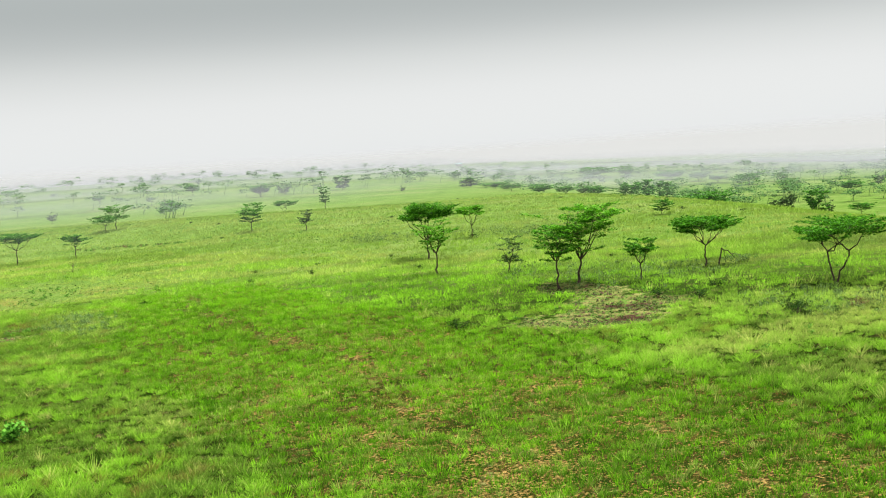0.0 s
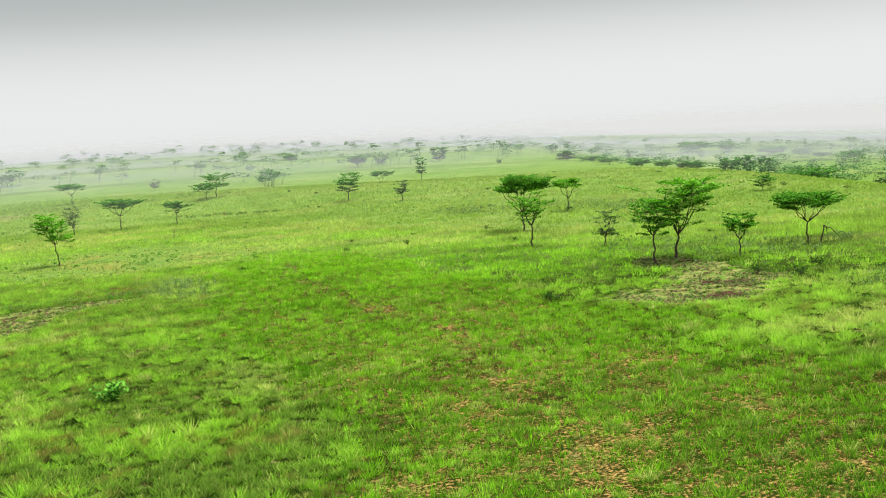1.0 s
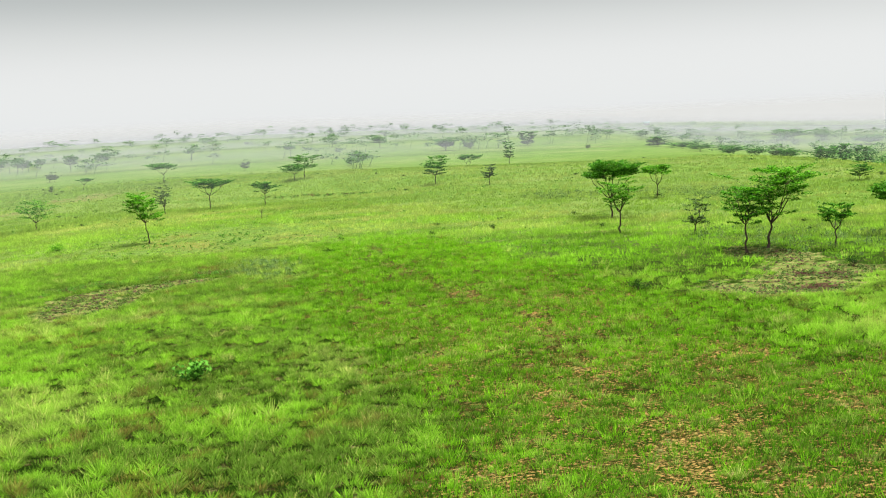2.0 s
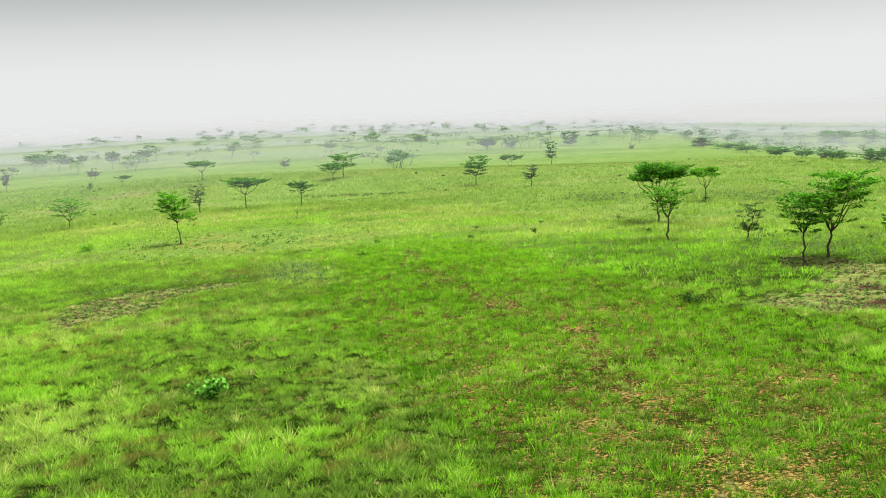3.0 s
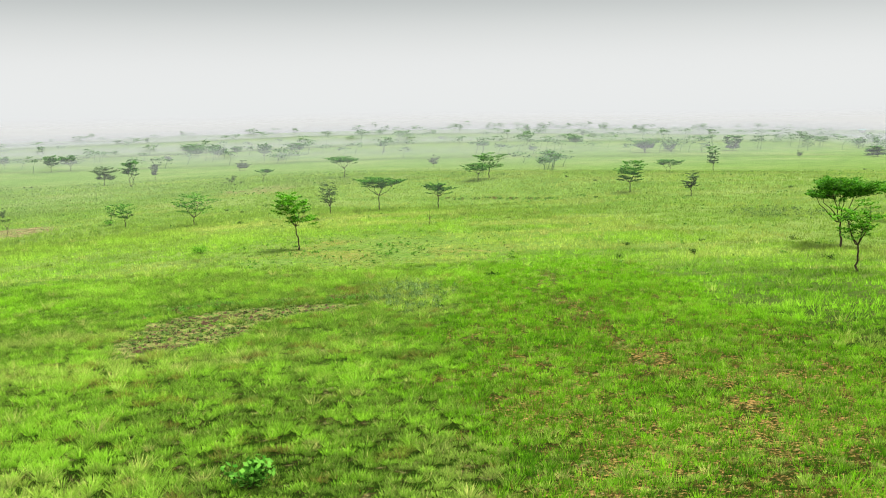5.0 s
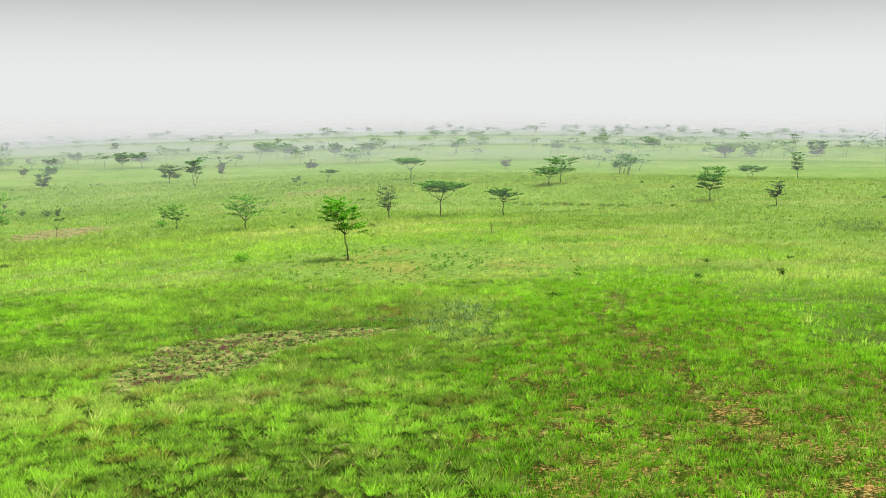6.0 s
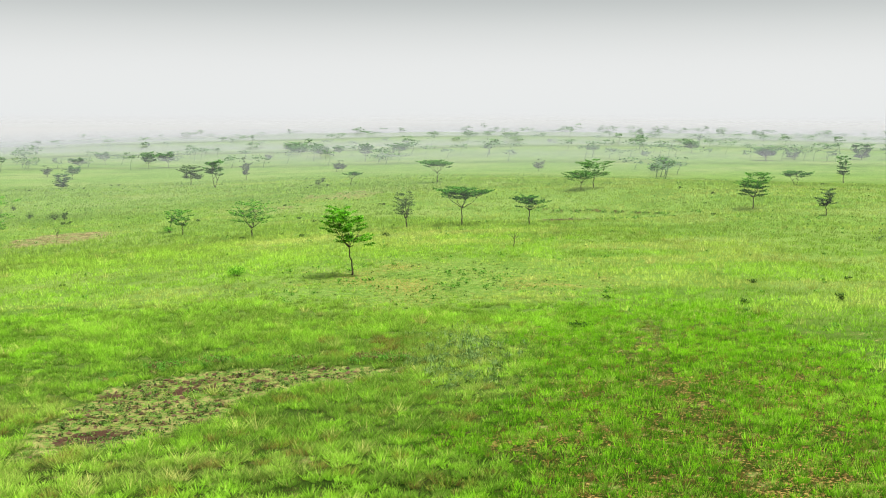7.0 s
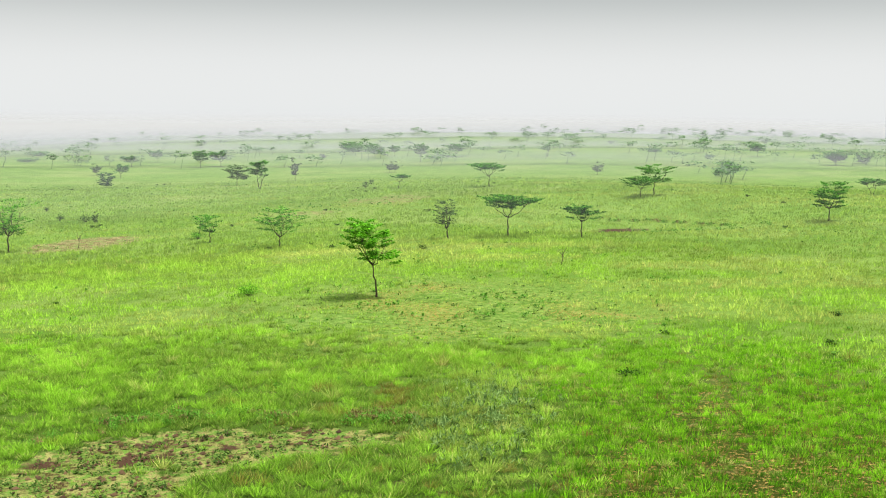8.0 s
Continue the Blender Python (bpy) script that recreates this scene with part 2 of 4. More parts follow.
def cover(x, y):
    """What grows at a place, each from 0 to 1: bare soil, mud, greyish herbs, golden grass, lush grass, cropped turf, sandy tufts."""
    bare = np.maximum.reduce([
        spot(x, y, -5.6, 66, 4.6, 7.5, -20, 0.9), spot(x, y, -3.2, 71.2, 5.4, 4.8, 0, 0.9), spot(x, y, 0.8, 72.2, 3.6, 2.9, 0, 0.9),
        spot(x, y, 27.6, 42.4, 4.6, 5.2, 0, 0.9), spot(x, y, 31.6, 45.6, 4.2, 5.6, 0, 0.9), 0.9 * spot(x, y, 33.2, 53, 2.4, 5.5, 0, 0.6)])
    mud = np.maximum.reduce([
        spot(x, y, 22.7, 172, 3.4, 3.6), spot(x, y, 29.0, 42.0, 2.5, 2.6, 30, 0.9), spot(x, y, 31.4, 45.4, 2.6, 2.2, 30, 0.9),
        spot(x, y, -6.6, 63.6, 1.8, 2.3, 0, 0.9), spot(x, y, -4.3, 70.9, 1.9, 1.6, 0, 0.9), 0.9 * spot(x, y, -4.6, 73.0, 1.5, 0.9, 0, 0.9),
        0.9 * spot(x, y, -1.8, 71.8, 1.6, 0.9, 0, 0.9), 0.9 * spot(x, y, 0.3, 70.8, 1.4, 1.0, 0, 0.9), 0.9 * spot(x, y, -3.1, 68.3, 1.5, 1.0, 0, 0.9), 0.9 * spot(x, y, -7.3, 70.6, 1.5, 1.1, 0, 0.9)])
    grey = np.maximum.reduce([spot(x, y, 6.3, 75.5, 3.8, 11, 0, 1), 0.5 * spot(x, y, 63, 119, 10, 16), 0.4 * spot(x, y, 40, 62, 9, 17), 0.4 * spot(x, y, 37.5, 37, 6, 7), 0.6 * spot(x, y, 48.5, 126, 6, 9)])
    gold = np.maximum(spot(x, y, 26.5, 31, 6, 7, 0, 1), 0.7 * smooth((grain(x, y, 28, 3) - 0.55) / 0.25))
    lush = np.maximum.reduce([
        spot(x, y, 38.5, 90, 8, 12, 0, 1), 1.2 * spot(x, y, 31, 75, 6, 5, 0, 0.8), 1.2 * spot(x, y, 9, 143, 6, 5, 0, 0.8), spot(x, y, 2, 143, 4, 4, 0, 0.8),
        0.8 * spot(x, y, 26, 58, 8, 16, 0, 1), smooth((grain(x, y, 22, 11) - 0.58) / 0.2)])
    cropped = np.maximum.reduce([spot(x, y, 5.5, 104, 14, 16, 0, 0.6), 0.8 * spot(x, y, 26, 160, 12, 14, 0, 0.7), 0.8 * spot(x, y, -10, 205, 14, 18, 0, 0.7)])
    middle, half = np.interp(y, (15, 36, 61, 75, 95), (12.5, 14.5, 14, 16, 16.5)), np.interp(y, (15, 36, 61, 95, 110), (12.5, 9.5, 8.2, 6, 3))
    across = np.abs(x - middle) / half + 0.55 * (grain(x, y, 5, 19) - 0.5) + 0.25 * (grain(x, y, 1.7, 20) - 0.5)
    tufts = (1 - smooth((across - 0.6) / 0.55)) * smooth((100 - y) / 32) * smooth((y - 4) / 8)
    side = np.abs(x - trail_line(y))
    trail = (1 - smooth((side - 0.25) / 1.0)) * smooth((118 - y) / 8)
    sand = np.maximum.reduce([0.50 * tufts * (0.55 + 0.6 * grain(x, y, 2.5, 9)) * (1 - 0.08 * smooth((y - 38) / 20)), 0.50 * (1 - 0.22 * smooth((y - 48) / 10)) * trail * (0.4 + 0.9 * grain(x, y, 1.5, 14)), 0.44 * cropped * (0.3 + grain(x, y, 4, 15))])
    return bare, mud, grey, gold, lush, cropped, tufts, sand


def reach_of(x, y):
    """How near the flight ever comes to a place, roughly, and whether the place lies in the wedge of plain that it looks over."""
    head, r = np.arctan2(x + 4, y + 12), np.hypot(x + 4, y + 12)
    d = r - 42 * np.clip((radians(24) - head) / radians(16), 0, 1) * np.clip((r - 25) / 60, 0, 1)
    west = np.minimum(2 - 0.28 * y, 4 - 0.385 * (y - 32.5)) - 5
    return d, (x > west) & (head < radians(48)) & (r > 27)


def pale_soil(x, y):
    """Patches of dry straw-coloured earth on the farther slopes, from 0 to 1."""
    return np.maximum.reduce([spot(x, y, -37, 168, 7, 13), 0.6 * spot(x, y, -6, 212, 9, 11), 0.55 * spot(x, y, -16, 195, 6, 5)])


def soil(x, y, bare, mud):
    """Height of the uneven soil itself: low humps, with the bare places trodden in."""
    near = np.exp(-(np.hypot(x, y - 60) / 220) ** 2)
    return land(x, y) + near * (0.16 * (grain(x, y, 3.2, 1) - 0.5) + 0.06 * (grain(x, y, 1.3, 2) - 0.5)) - 0.12 * bare - 0.2 * mud


# ---- mesh helpers ----
def raw_mesh(name, verts, faces, mats, values=None, face_mats=None):
    """A mesh from arrays: faces is one array of equal-sided faces or a list of such."""
    groups = faces if isinstance(faces, list) else [faces]
    groups = [np.asarray(g, np.int32) for g in groups if len(g)]
    me = bpy.data.meshes.new(name)
    me.vertices.add(len(verts))
    me.vertices.foreach_set("co", np.asarray(verts, np.float32).ravel())
    sides = np.concatenate([np.full(len(g), g.shape[1], np.int32) for g in groups])
    loops = np.concatenate([g.ravel() for g in groups])
    me.loops.add(len(loops))
    me.loops.foreach_set("vertex_index", loops)
    me.polygons.add(len(sides))
    me.polygons.foreach_set("loop_start", np.concatenate([[0], np.cumsum(sides)[:-1]]).astype(np.int32))
    for m in mats:
        me.materials.append(m)
    if face_mats is not None:
        me.polygons.foreach_set("material_index", face_mats)
    for key, array in (values or {}).items():
        me.attributes.new(key, "FLOAT", "POINT").data.foreach_set("value", np.asarray(array, np.float32))
    me.update(calc_edges=True)
    return me


def part(name, me, parent, label=""):
    ob = new(name, me)
    ob.parent = parent
    return tagged(ob, label)


def smooth_shaded(me):
    me.polygons.foreach_set("use_smooth", np.ones(len(me.polygons), bool))
    return me


def tube(lines, sides=5):
    """Tapered tubes round polylines of (point, radius): vertices and quads."""
    verts, quads, count = [], [], 0
    for line in lines:
        pts = np.array([p for p, _ in line], float)
        radii = np.array([r for _, r in line], float)
        way = np.gradient(pts, axis=0)
        way /= np.linalg.norm(way, axis=1)[:, None] + 1e-9
        side = np.cross(way, np.where(np.abs(way[:, 2:3]) > 0.9, (1.0, 0, 0), (0, 0, 1.0)))
        side /= np.linalg.norm(side, axis=1)[:, None] + 1e-9
        other = np.cross(way, side)
        for k in range(len(pts)):
            for s in range(sides):
                a = 2 * math.pi * s / sides
                verts.append(pts[k] + radii[k] * (math.cos(a) * side[k] + math.sin(a) * other[k]))
        for k in range(len(pts) - 1):
            for s in range(sides):
                a, b = count + k * sides + s, count + k * sides + (s + 1) % sides
                quads.append((a, b, b + sides, a + sides))
        count += len(pts) * sides
    return np.array(verts), np.array(quads, np.int32)


def sprays(rng, centers, spread, count, length, width, droop=0.25):
    """Small leaf sprays strewn in flattened clumps round the centres: vertices and quads."""
    centers = np.repeat(np.asarray(centers, float), count, axis=0)
    spread = np.repeat(np.asarray(spread, float), count, axis=0)
    m = len(centers)
    off = rng.normal(0, 0.5, (m, 3))
    off *= np.minimum(1.0, 1.15 / (np.linalg.norm(off, axis=1, keepdims=True) + 1e-6))
    pos = centers + off * spread
    yaw, pitch, roll = rng.uniform(0, 2 * math.pi, m), rng.normal(0.05, droop, m), rng.normal(0, 0.45, m)
    ahead = np.stack([np.cos(yaw) * np.cos(pitch), np.sin(yaw) * np.cos(pitch), np.sin(pitch)], -1)
    level = np.stack([-np.sin(yaw), np.cos(yaw), 0 * yaw], -1)
    across = level * np.cos(roll)[:, None] + np.cross(ahead, level) * np.sin(roll)[:, None]
    ln = (length * rng.uniform(0.6, 1.3, m))[:, None]
    wd = (width * rng.uniform(0.6, 1.3, m))[:, None]
    corners = np.stack([pos - ahead * ln * 0.5, pos + across * wd * 0.5, pos + ahead * ln * 0.5, pos - across * wd * 0.5], 1)
    return corners.reshape(-1, 3), np.arange(4 * m, dtype=np.int32).reshape(-1, 4)


def thing(name, x, y, turn=0.0, sink=0.05):
    ob = new(name)
    ob.matrix_world = pose(x, y, float(land(x, y)) - sink, 0, 0, turn)
    return ob


# ---- ground: one sheet to the horizon ----
def lines(low, high, step, far, growth=1.14):
    core = list(np.arange(low, high + step / 2, step))
    for sign in (-1, 1):
        edge, gap = (low, step) if sign < 0 else (high, step)
        while abs(edge) < far:
            gap *= growth
            edge += sign * gap
            core.append(edge)
    return np.array(sorted(core))


def build_ground():
    xs, ys = lines(-45, 70, 0.8, 4200), lines(12, 190, 0.8, 4200)
    gx, gy = np.meshgrid(xs, ys)
    x, y = gx.ravel(), gy.ravel()
    bare, mud, grey, gold, lush, cropped, tufts, sand = cover(x, y)
    z = soil(x, y, bare, mud)
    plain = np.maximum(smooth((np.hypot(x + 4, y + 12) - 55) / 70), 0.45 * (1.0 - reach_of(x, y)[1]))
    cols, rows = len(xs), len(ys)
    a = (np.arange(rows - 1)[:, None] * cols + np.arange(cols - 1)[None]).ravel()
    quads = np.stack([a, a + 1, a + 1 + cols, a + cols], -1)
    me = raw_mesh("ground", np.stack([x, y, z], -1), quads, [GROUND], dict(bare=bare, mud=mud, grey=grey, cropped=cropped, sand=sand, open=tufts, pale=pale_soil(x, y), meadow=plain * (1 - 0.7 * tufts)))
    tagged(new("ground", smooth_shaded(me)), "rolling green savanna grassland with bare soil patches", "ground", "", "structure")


build_ground()


# ---- mist over the distant plain ----
def mist(radius, further, thick, clearing, seed, tint=FOG_TINT, closing=False):
    """A thin hanging layer of mist round the plain, that rises outward from the ground and thins out aloft; thicker to the north-west.
    The closing layer stands so high that nothing shows over it."""
    steps = 360
    ang = np.linspace(0, 2 * math.pi, steps, endpoint=False)
    r = radius * (1 + 0.06 * np.sin(3 * ang + seed) + 0.03 * np.sin(7 * ang + 2 * seed))
    x, y = r * np.sin(ang), 5 + r * np.cos(ang)
    drift = np.clip(1.0 - clearing * np.maximum(0, np.sin(ang - 0.12)), 0.08, 1) * (1 + 0.12 * np.sin(5 * ang + seed))
    ground_z = land(x, y)
    full = np.maximum(4, 9.7 - ground_z) * (1 - radius / further)
    deep = np.maximum(full, 10.5 - ground_z) if closing else full
    depth = 14.0 if closing else 5 + 0.006 * radius
    rows = [(0 * full - 2, 0.0), (0 * full, 0.0), (0.5 * full, 0.5), (full, 1.0)]
    rows += [(deep + 0.1 + depth * k / 11, 0.5 + 0.5 * math.cos(math.pi * k / 11)) for k in range(12)]
    verts = np.concatenate([np.stack([x + 2.5 * np.maximum(0, h) * np.sin(ang), y + 2.5 * np.maximum(0, h) * np.cos(ang), ground_z + h], -1) for h, _ in rows])
    veil = np.concatenate([amount * drift for _, amount in rows])
    a = np.arange(steps)
    b = (a + 1) % steps
    quads = [np.stack([k * steps + a, k * steps + b, (k + 1) * steps + b, (k + 1) * steps + a], -1) for k in range(len(rows) - 1)]
    me = raw_mesh("mist", verts, np.concatenate(quads), [fog_material(thick, tint)], dict(veil=veil))
    tagged(new("mist", smooth_shaded(me)), "thin white morning mist hanging over the plain", "mist", "", "stuff")


mist(120, 190, 0.06, 1.3, 8)
mist(190, 280, 0.11, 1.6, 7)
mist(280, 400, 0.18, 1.3, 1)
mist(400, 560, 0.33, 0.8, 2)
mist(560, 740, 0.58, 0.3, 3)
mist(740, 980, 0.78, 0.0, 4)
mist(930, 1800, 1.25, 0.0, 6, (0.122, 0.126, 0.129), True)


# ---- trees ----
def crown_points(rng, h, w, base, thick, pads, tiers=0):
    """Where the leafy pads of a crown lie: a flat-topped, uneven umbrella, or a few tiers with gaps between."""
    lobes = rng.uniform(0, 2 * math.pi, 3)
    pts = []
    for k in range(pads):
        r, a = math.sqrt((k + rng.uniform(0, 1)) / pads), rng.uniform(0, 2 * math.pi)
        u = 1 - 0.35 * r * r - thick * rng.uniform(0, 1) ** 1.3
        if tiers:
            step = 1.0 / tiers
            sector = 0.5 * step * math.sin(3 * a + lobes[2])
            u = round((u - sector) / step) * step + sector + rng.normal(0, 0.035)
        u = max(0.0, min(1.02, u))
        lobe = 1 + 0.22 * math.sin(2 * a + lobes[0]) + 0.16 * math.sin(3 * a + lobes[1]) + 0.12 * math.sin(5 * a + lobes[2])
        reach = 0.5 * w * r * lobe * (0.5 + 0.5 * u)
        pts.append((reach * math.cos(a), reach * math.sin(a), h * (base + (1 - base) * u)))
    return np.array(pts)


def fans(rng, pts, middle, length, width, depth, count, size):
    """Leafy fans that reach outward from the crown's middle, thin and nearly level: vertices and quads."""
    pts = np.asarray(pts, float)
    out = pts[:, :2] - np.asarray(middle, float)
    dist = np.linalg.norm(out, axis=1, keepdims=True)
    turn = np.arctan2(out[:, 1], out[:, 0]) + rng.normal(0, 0.45, len(pts))
    k = np.repeat(np.arange(len(pts)), count)
    m = len(k)
    scale = rng.uniform(0.65, 1.35, len(pts))[k]
    along = rng.beta(1.6, 1.2, m) - 0.45
    taper = 1.1 - np.abs(along)
    side = rng.normal(0, 0.34, m) * taper
    rise = (0.10 + 0.14 * (dist[:, 0] / (dist.max() + 1e-6)))[k]
    c, s = np.cos(turn[k]), np.sin(turn[k])
    lx, ly = along * length * scale, side * width * scale
    pos = np.stack([pts[k, 0] + c * lx - s * ly, pts[k, 1] + s * lx + c * ly, pts[k, 2] + rise * lx + rng.normal(0, depth, m)], -1)
    yaw = turn[k] + rng.normal(0, 0.6, m) + np.sign(side) * 0.5
    pitch, roll = rng.normal(0.12, 0.30, m), rng.normal(0, 0.62, m)
    ahead = np.stack([np.cos(yaw) * np.cos(pitch), np.sin(yaw) * np.cos(pitch), np.sin(pitch)], -1)
    level = np.stack([-np.sin(yaw), np.cos(yaw), 0 * yaw], -1)
    across = level * np.cos(roll)[:, None] + np.cross(ahead, level) * np.sin(roll)[:, None]
    ln, wd = (size * rng.uniform(0.6, 1.4, m))[:, None], (0.38 * size * rng.uniform(0.6, 1.4, m))[:, None]
    corners = np.stack([pos - ahead * ln * 0.5, pos + across * wd * 0.5, pos + ahead * ln * 0.5, pos - across * wd * 0.5], 1)
    return corners.reshape(-1, 3), np.arange(4 * m, dtype=np.int32).reshape(-1, 4)


def branch(a, b, ra, rb, sag, rng, n=5):
    a, b = np.array(a, float), np.array(b, float)
    out = []
    for k in range(n + 1):
        t = k / n
        p = a + (b - a) * t + np.array((0, 0, sag * math.sin(math.pi * t)))
        if 0 < k < n:
            p = p + rng.normal(0, 0.03 * np.linalg.norm(b - a), 3)
        out.append((p, ra + (rb - ra) * t))
    return out


def build_tree(name, h, w, base=0.5, thick=0.3, pads=46, leaves=70, limbs=5, fork=0.38, lean=(0.0, 0.0), leaf=None, bark=None, size=0.16, trunks=1, pad=0.13, tiers=0, girth=0.014, aim=None, skew=0.0, seed=1):
    """An acacia at the origin: an Empty with a trunk mesh (limbs and twigs too) and a crown of leaf sprays."""
    rng = np.random.default_rng(seed)
    top = new(name)
    pads = int(pads * 1.3)
    pts = crown_points(rng, h, w, base, thick, pads, tiers or (4 if thick > 0.6 else 0))
    pts[:, 0] += lean[0] + skew * w * (pts[:, 2] / h - 0.75)
    pts[:, 1] += lean[1]
    r0 = girth * h + 0.02
    tubes = []
    turn0 = rng.uniform(0, 2 * math.pi) if aim is None else radians(aim)
    tips = []
    for t in range(trunks):
        away = 0.0 if trunks == 1 else 0.10 * w
        ta = turn0 + 2 * math.pi * t / trunks
        split = np.array((0.55 * lean[0] + away * math.cos(ta), 0.55 * lean[1] + away * math.sin(ta), fork * h))
        foot = np.array((0.06 * math.cos(ta), 0.06 * math.sin(ta), 0.0)) * (trunks > 1)
        stem = branch(foot, split, r0 * (1.0 if trunks == 1 else 0.75), r0 * 0.62, 0, rng, 6)
        stem[0] = (stem[0][0], stem[0][1] * 1.5)
        tubes.append(stem)
        for k in range(max(2, limbs // trunks)):
            a = turn0 + 2 * math.pi * (k + 0.35 * rng.uniform(-1, 1)) / max(2, limbs // trunks) + (0.5 * t)
            reach = 0.27 * w * rng.uniform(0.7, 1.15)
            tip = np.array((lean[0] + reach * math.cos(a), lean[1] + reach * math.sin(a), h * (base + (1 - base) * rng.uniform(0.25, 0.6))))
            limb = branch(split, tip, r0 * 0.55, r0 * 0.25, -0.04 * h, rng, 5)
            tubes.append(limb)
            tips.append(limb)
    for p in pts:
        joints = [q for limb in tips for q in limb[2:]]
        dist = [np.linalg.norm(q[0] - p) + 0.6 * max(0.0, q[0][2] - p[2]) for q in joints]
        q = joints[int(np.argmin(dist))]
        tubes.append(branch(q[0], p, q[1] * 0.55, r0 * 0.07, 0.02 * h, rng, 3))
    v, f = tube(tubes)
    part("trunk", smooth_shaded(raw_mesh("trunk", v, f, [bark or BARK])), top)
    v, f = fans(rng, pts, lean, pad * 2.5 * w, pad * 0.95 * w, 0.007 * h + 0.010, int(leaves * 0.98), size * 1.3)
    part("crown", raw_mesh("crown", v, f, [leaf or LEAF]), top)
    return top


def acacia(x, y, h, w, label, group="", name="acacia_tree", turn=0.0, **shape):
    ob = build_tree(name, h, w, **shape)
    ob.matrix_world = pose(x, y, float(land(x, y)) - 0.06, 0, 0, turn)
    return tagged(ob, label, "tree", group)


def shrub(x, y, h, w, label, leaf=None, leaves=600, size=0.09, stems=9, name="shrub", seed=1, wide=0.5, category="shrub", group=""):
    """A low bush: stems that fan out from the base and a ragged mass of leaves."""
    rng = np.random.default_rng(seed)
    top = thing(name, x, y, 0, 0.03)
    tubes, ends = [], []
    for k in range(stems):
        a, r = rng.uniform(0, 2 * math.pi), 0.5 * w * math.sqrt(rng.uniform(0.02, 1))
        end = (r * math.cos(a), r * math.sin(a), h * rng.uniform(0.5, 0.95) * (1 - 0.35 * (2 * r / w) ** 2))
        ends.append(end)
        tubes.append(branch((0.1 * end[0], 0.1 * end[1], 0), end, 0.012 * w + 0.006, 0.005, 0.04 * h, rng, 4))
    v, f = tube(tubes, 4)
    part("stems", smooth_shaded(raw_mesh("stems", v, f, [BARK])), top)
    centers = np.array([np.array(e) * s for e in ends for s in (1.0, 0.68)])
    spread = np.tile((0.24 * w, 0.24 * w, 0.26 * h), (len(centers), 1))
    v, f = sprays(rng, centers, spread, max(4, leaves // len(centers)), size, size * wide, 0.6)
    v[:, 2] = np.abs(v[:, 2])
    part("foliage", raw_mesh("foliage", v, f, [leaf or SHRUB]), top)
    return tagged(top, label, category, group)


def bare_sapling(x, y, h, w, label, seed=1):
    rng = np.random.default_rng(seed)
    top = thing("dead_sapling", x, y)
    tubes = [branch((0, 0, 0), (0.1 * w, 0, 0.6 * h), 0.035, 0.02, 0, rng)]
    for k in range(7):
        a = 2.4 * k
        tubes.append(branch((0.1 * w * (0.5 + 0.07 * k), 0, h * (0.32 + 0.045 * k)), (0.5 * w * math.cos(a), 0.5 * w * math.sin(a), h * rng.uniform(0.7, 1.0)), 0.016, 0.005, 0.05, rng, 4))
    v, f = tube(tubes, 4)
    part("branches", smooth_shaded(raw_mesh("branches", v, f, [DEAD])), top)
    return tagged(top, label, "dead tree")


# the spinney near the soil patch
acacia(33.1, 74.3, 4.4, 3.3, "slender bright green acacia standing before a dense one", base=0.45, thick=0.75, pads=42, leaves=60, fork=0.40, lean=(0.1, 0), leaf=LEAF_BRIGHT, size=0.14, seed=3)
acacia(40.8, 93.6, 5.3, 6.0, "dense dark flat-topped umbrella acacia with spreading crown", base=0.62, thick=0.5, pads=85, leaves=90, limbs=7, fork=0.36, size=0.18, seed=4)
acacia(55.5, 114.7, 3.6, 3.6, "small flat-topped acacia with a thin straight trunk", base=0.62, thick=0.4, pads=40, leaves=70, leaf=LEAF_BRIGHT, size=0.16, seed=5)
acacia(35.8, 67.7, 2.95, 2.1, "thin dark acacia with sparse drooping foliage", base=0.35, thick=0.9, pads=34, leaves=34, leaf=LEAF_DULL, fork=0.28, lean=(0.25, 0), size=0.13, seed=6)
acacia(33.1, 55.5, 4.0, 2.7, "slim acacia with sparse layered twigs beside a taller one", base=0.45, thick=0.85, pads=42, leaves=44, fork=0.42, lean=(-0.1, 0), size=0.14, seed=7)
acacia(34.9, 56.2, 5.15, 5.1, "tall spreading acacia with layered crown and forked trunk", base=0.42, thick=0.75, pads=80, leaves=80, limbs=7, fork=0.30, lean=(0.5, 0), skew=0.35, leaf=LEAF_BRIGHT, size=0.16, seed=8, tiers=5)
acacia(37.6, 53.1, 2.7, 2.6, "small umbrella acacia with a crooked dark trunk", base=0.55, thick=0.6, pads=32, leaves=55, fork=0.42, lean=(0.1, 0), size=0.14, seed=9)
acacia(45.3, 56.9, 3.4, 5.0, "wide flat-topped umbrella acacia beside a broken branch", base=0.60, thick=0.5, pads=66, leaves=80, limbs=7, fork=0.42, lean=(0.15, 0), leaf=LEAF, size=0.16, seed=10)
acacia(42.8, 41.6, 3.7, 5.7, "wide umbrella acacia with two trunks in a V", base=0.60, thick=0.5, pads=66, leaves=80, limbs=6, trunks=2, fork=0.5, lean=(0.3, -0.3), leaf=LEAF, size=0.16, aim=-46, seed=11)


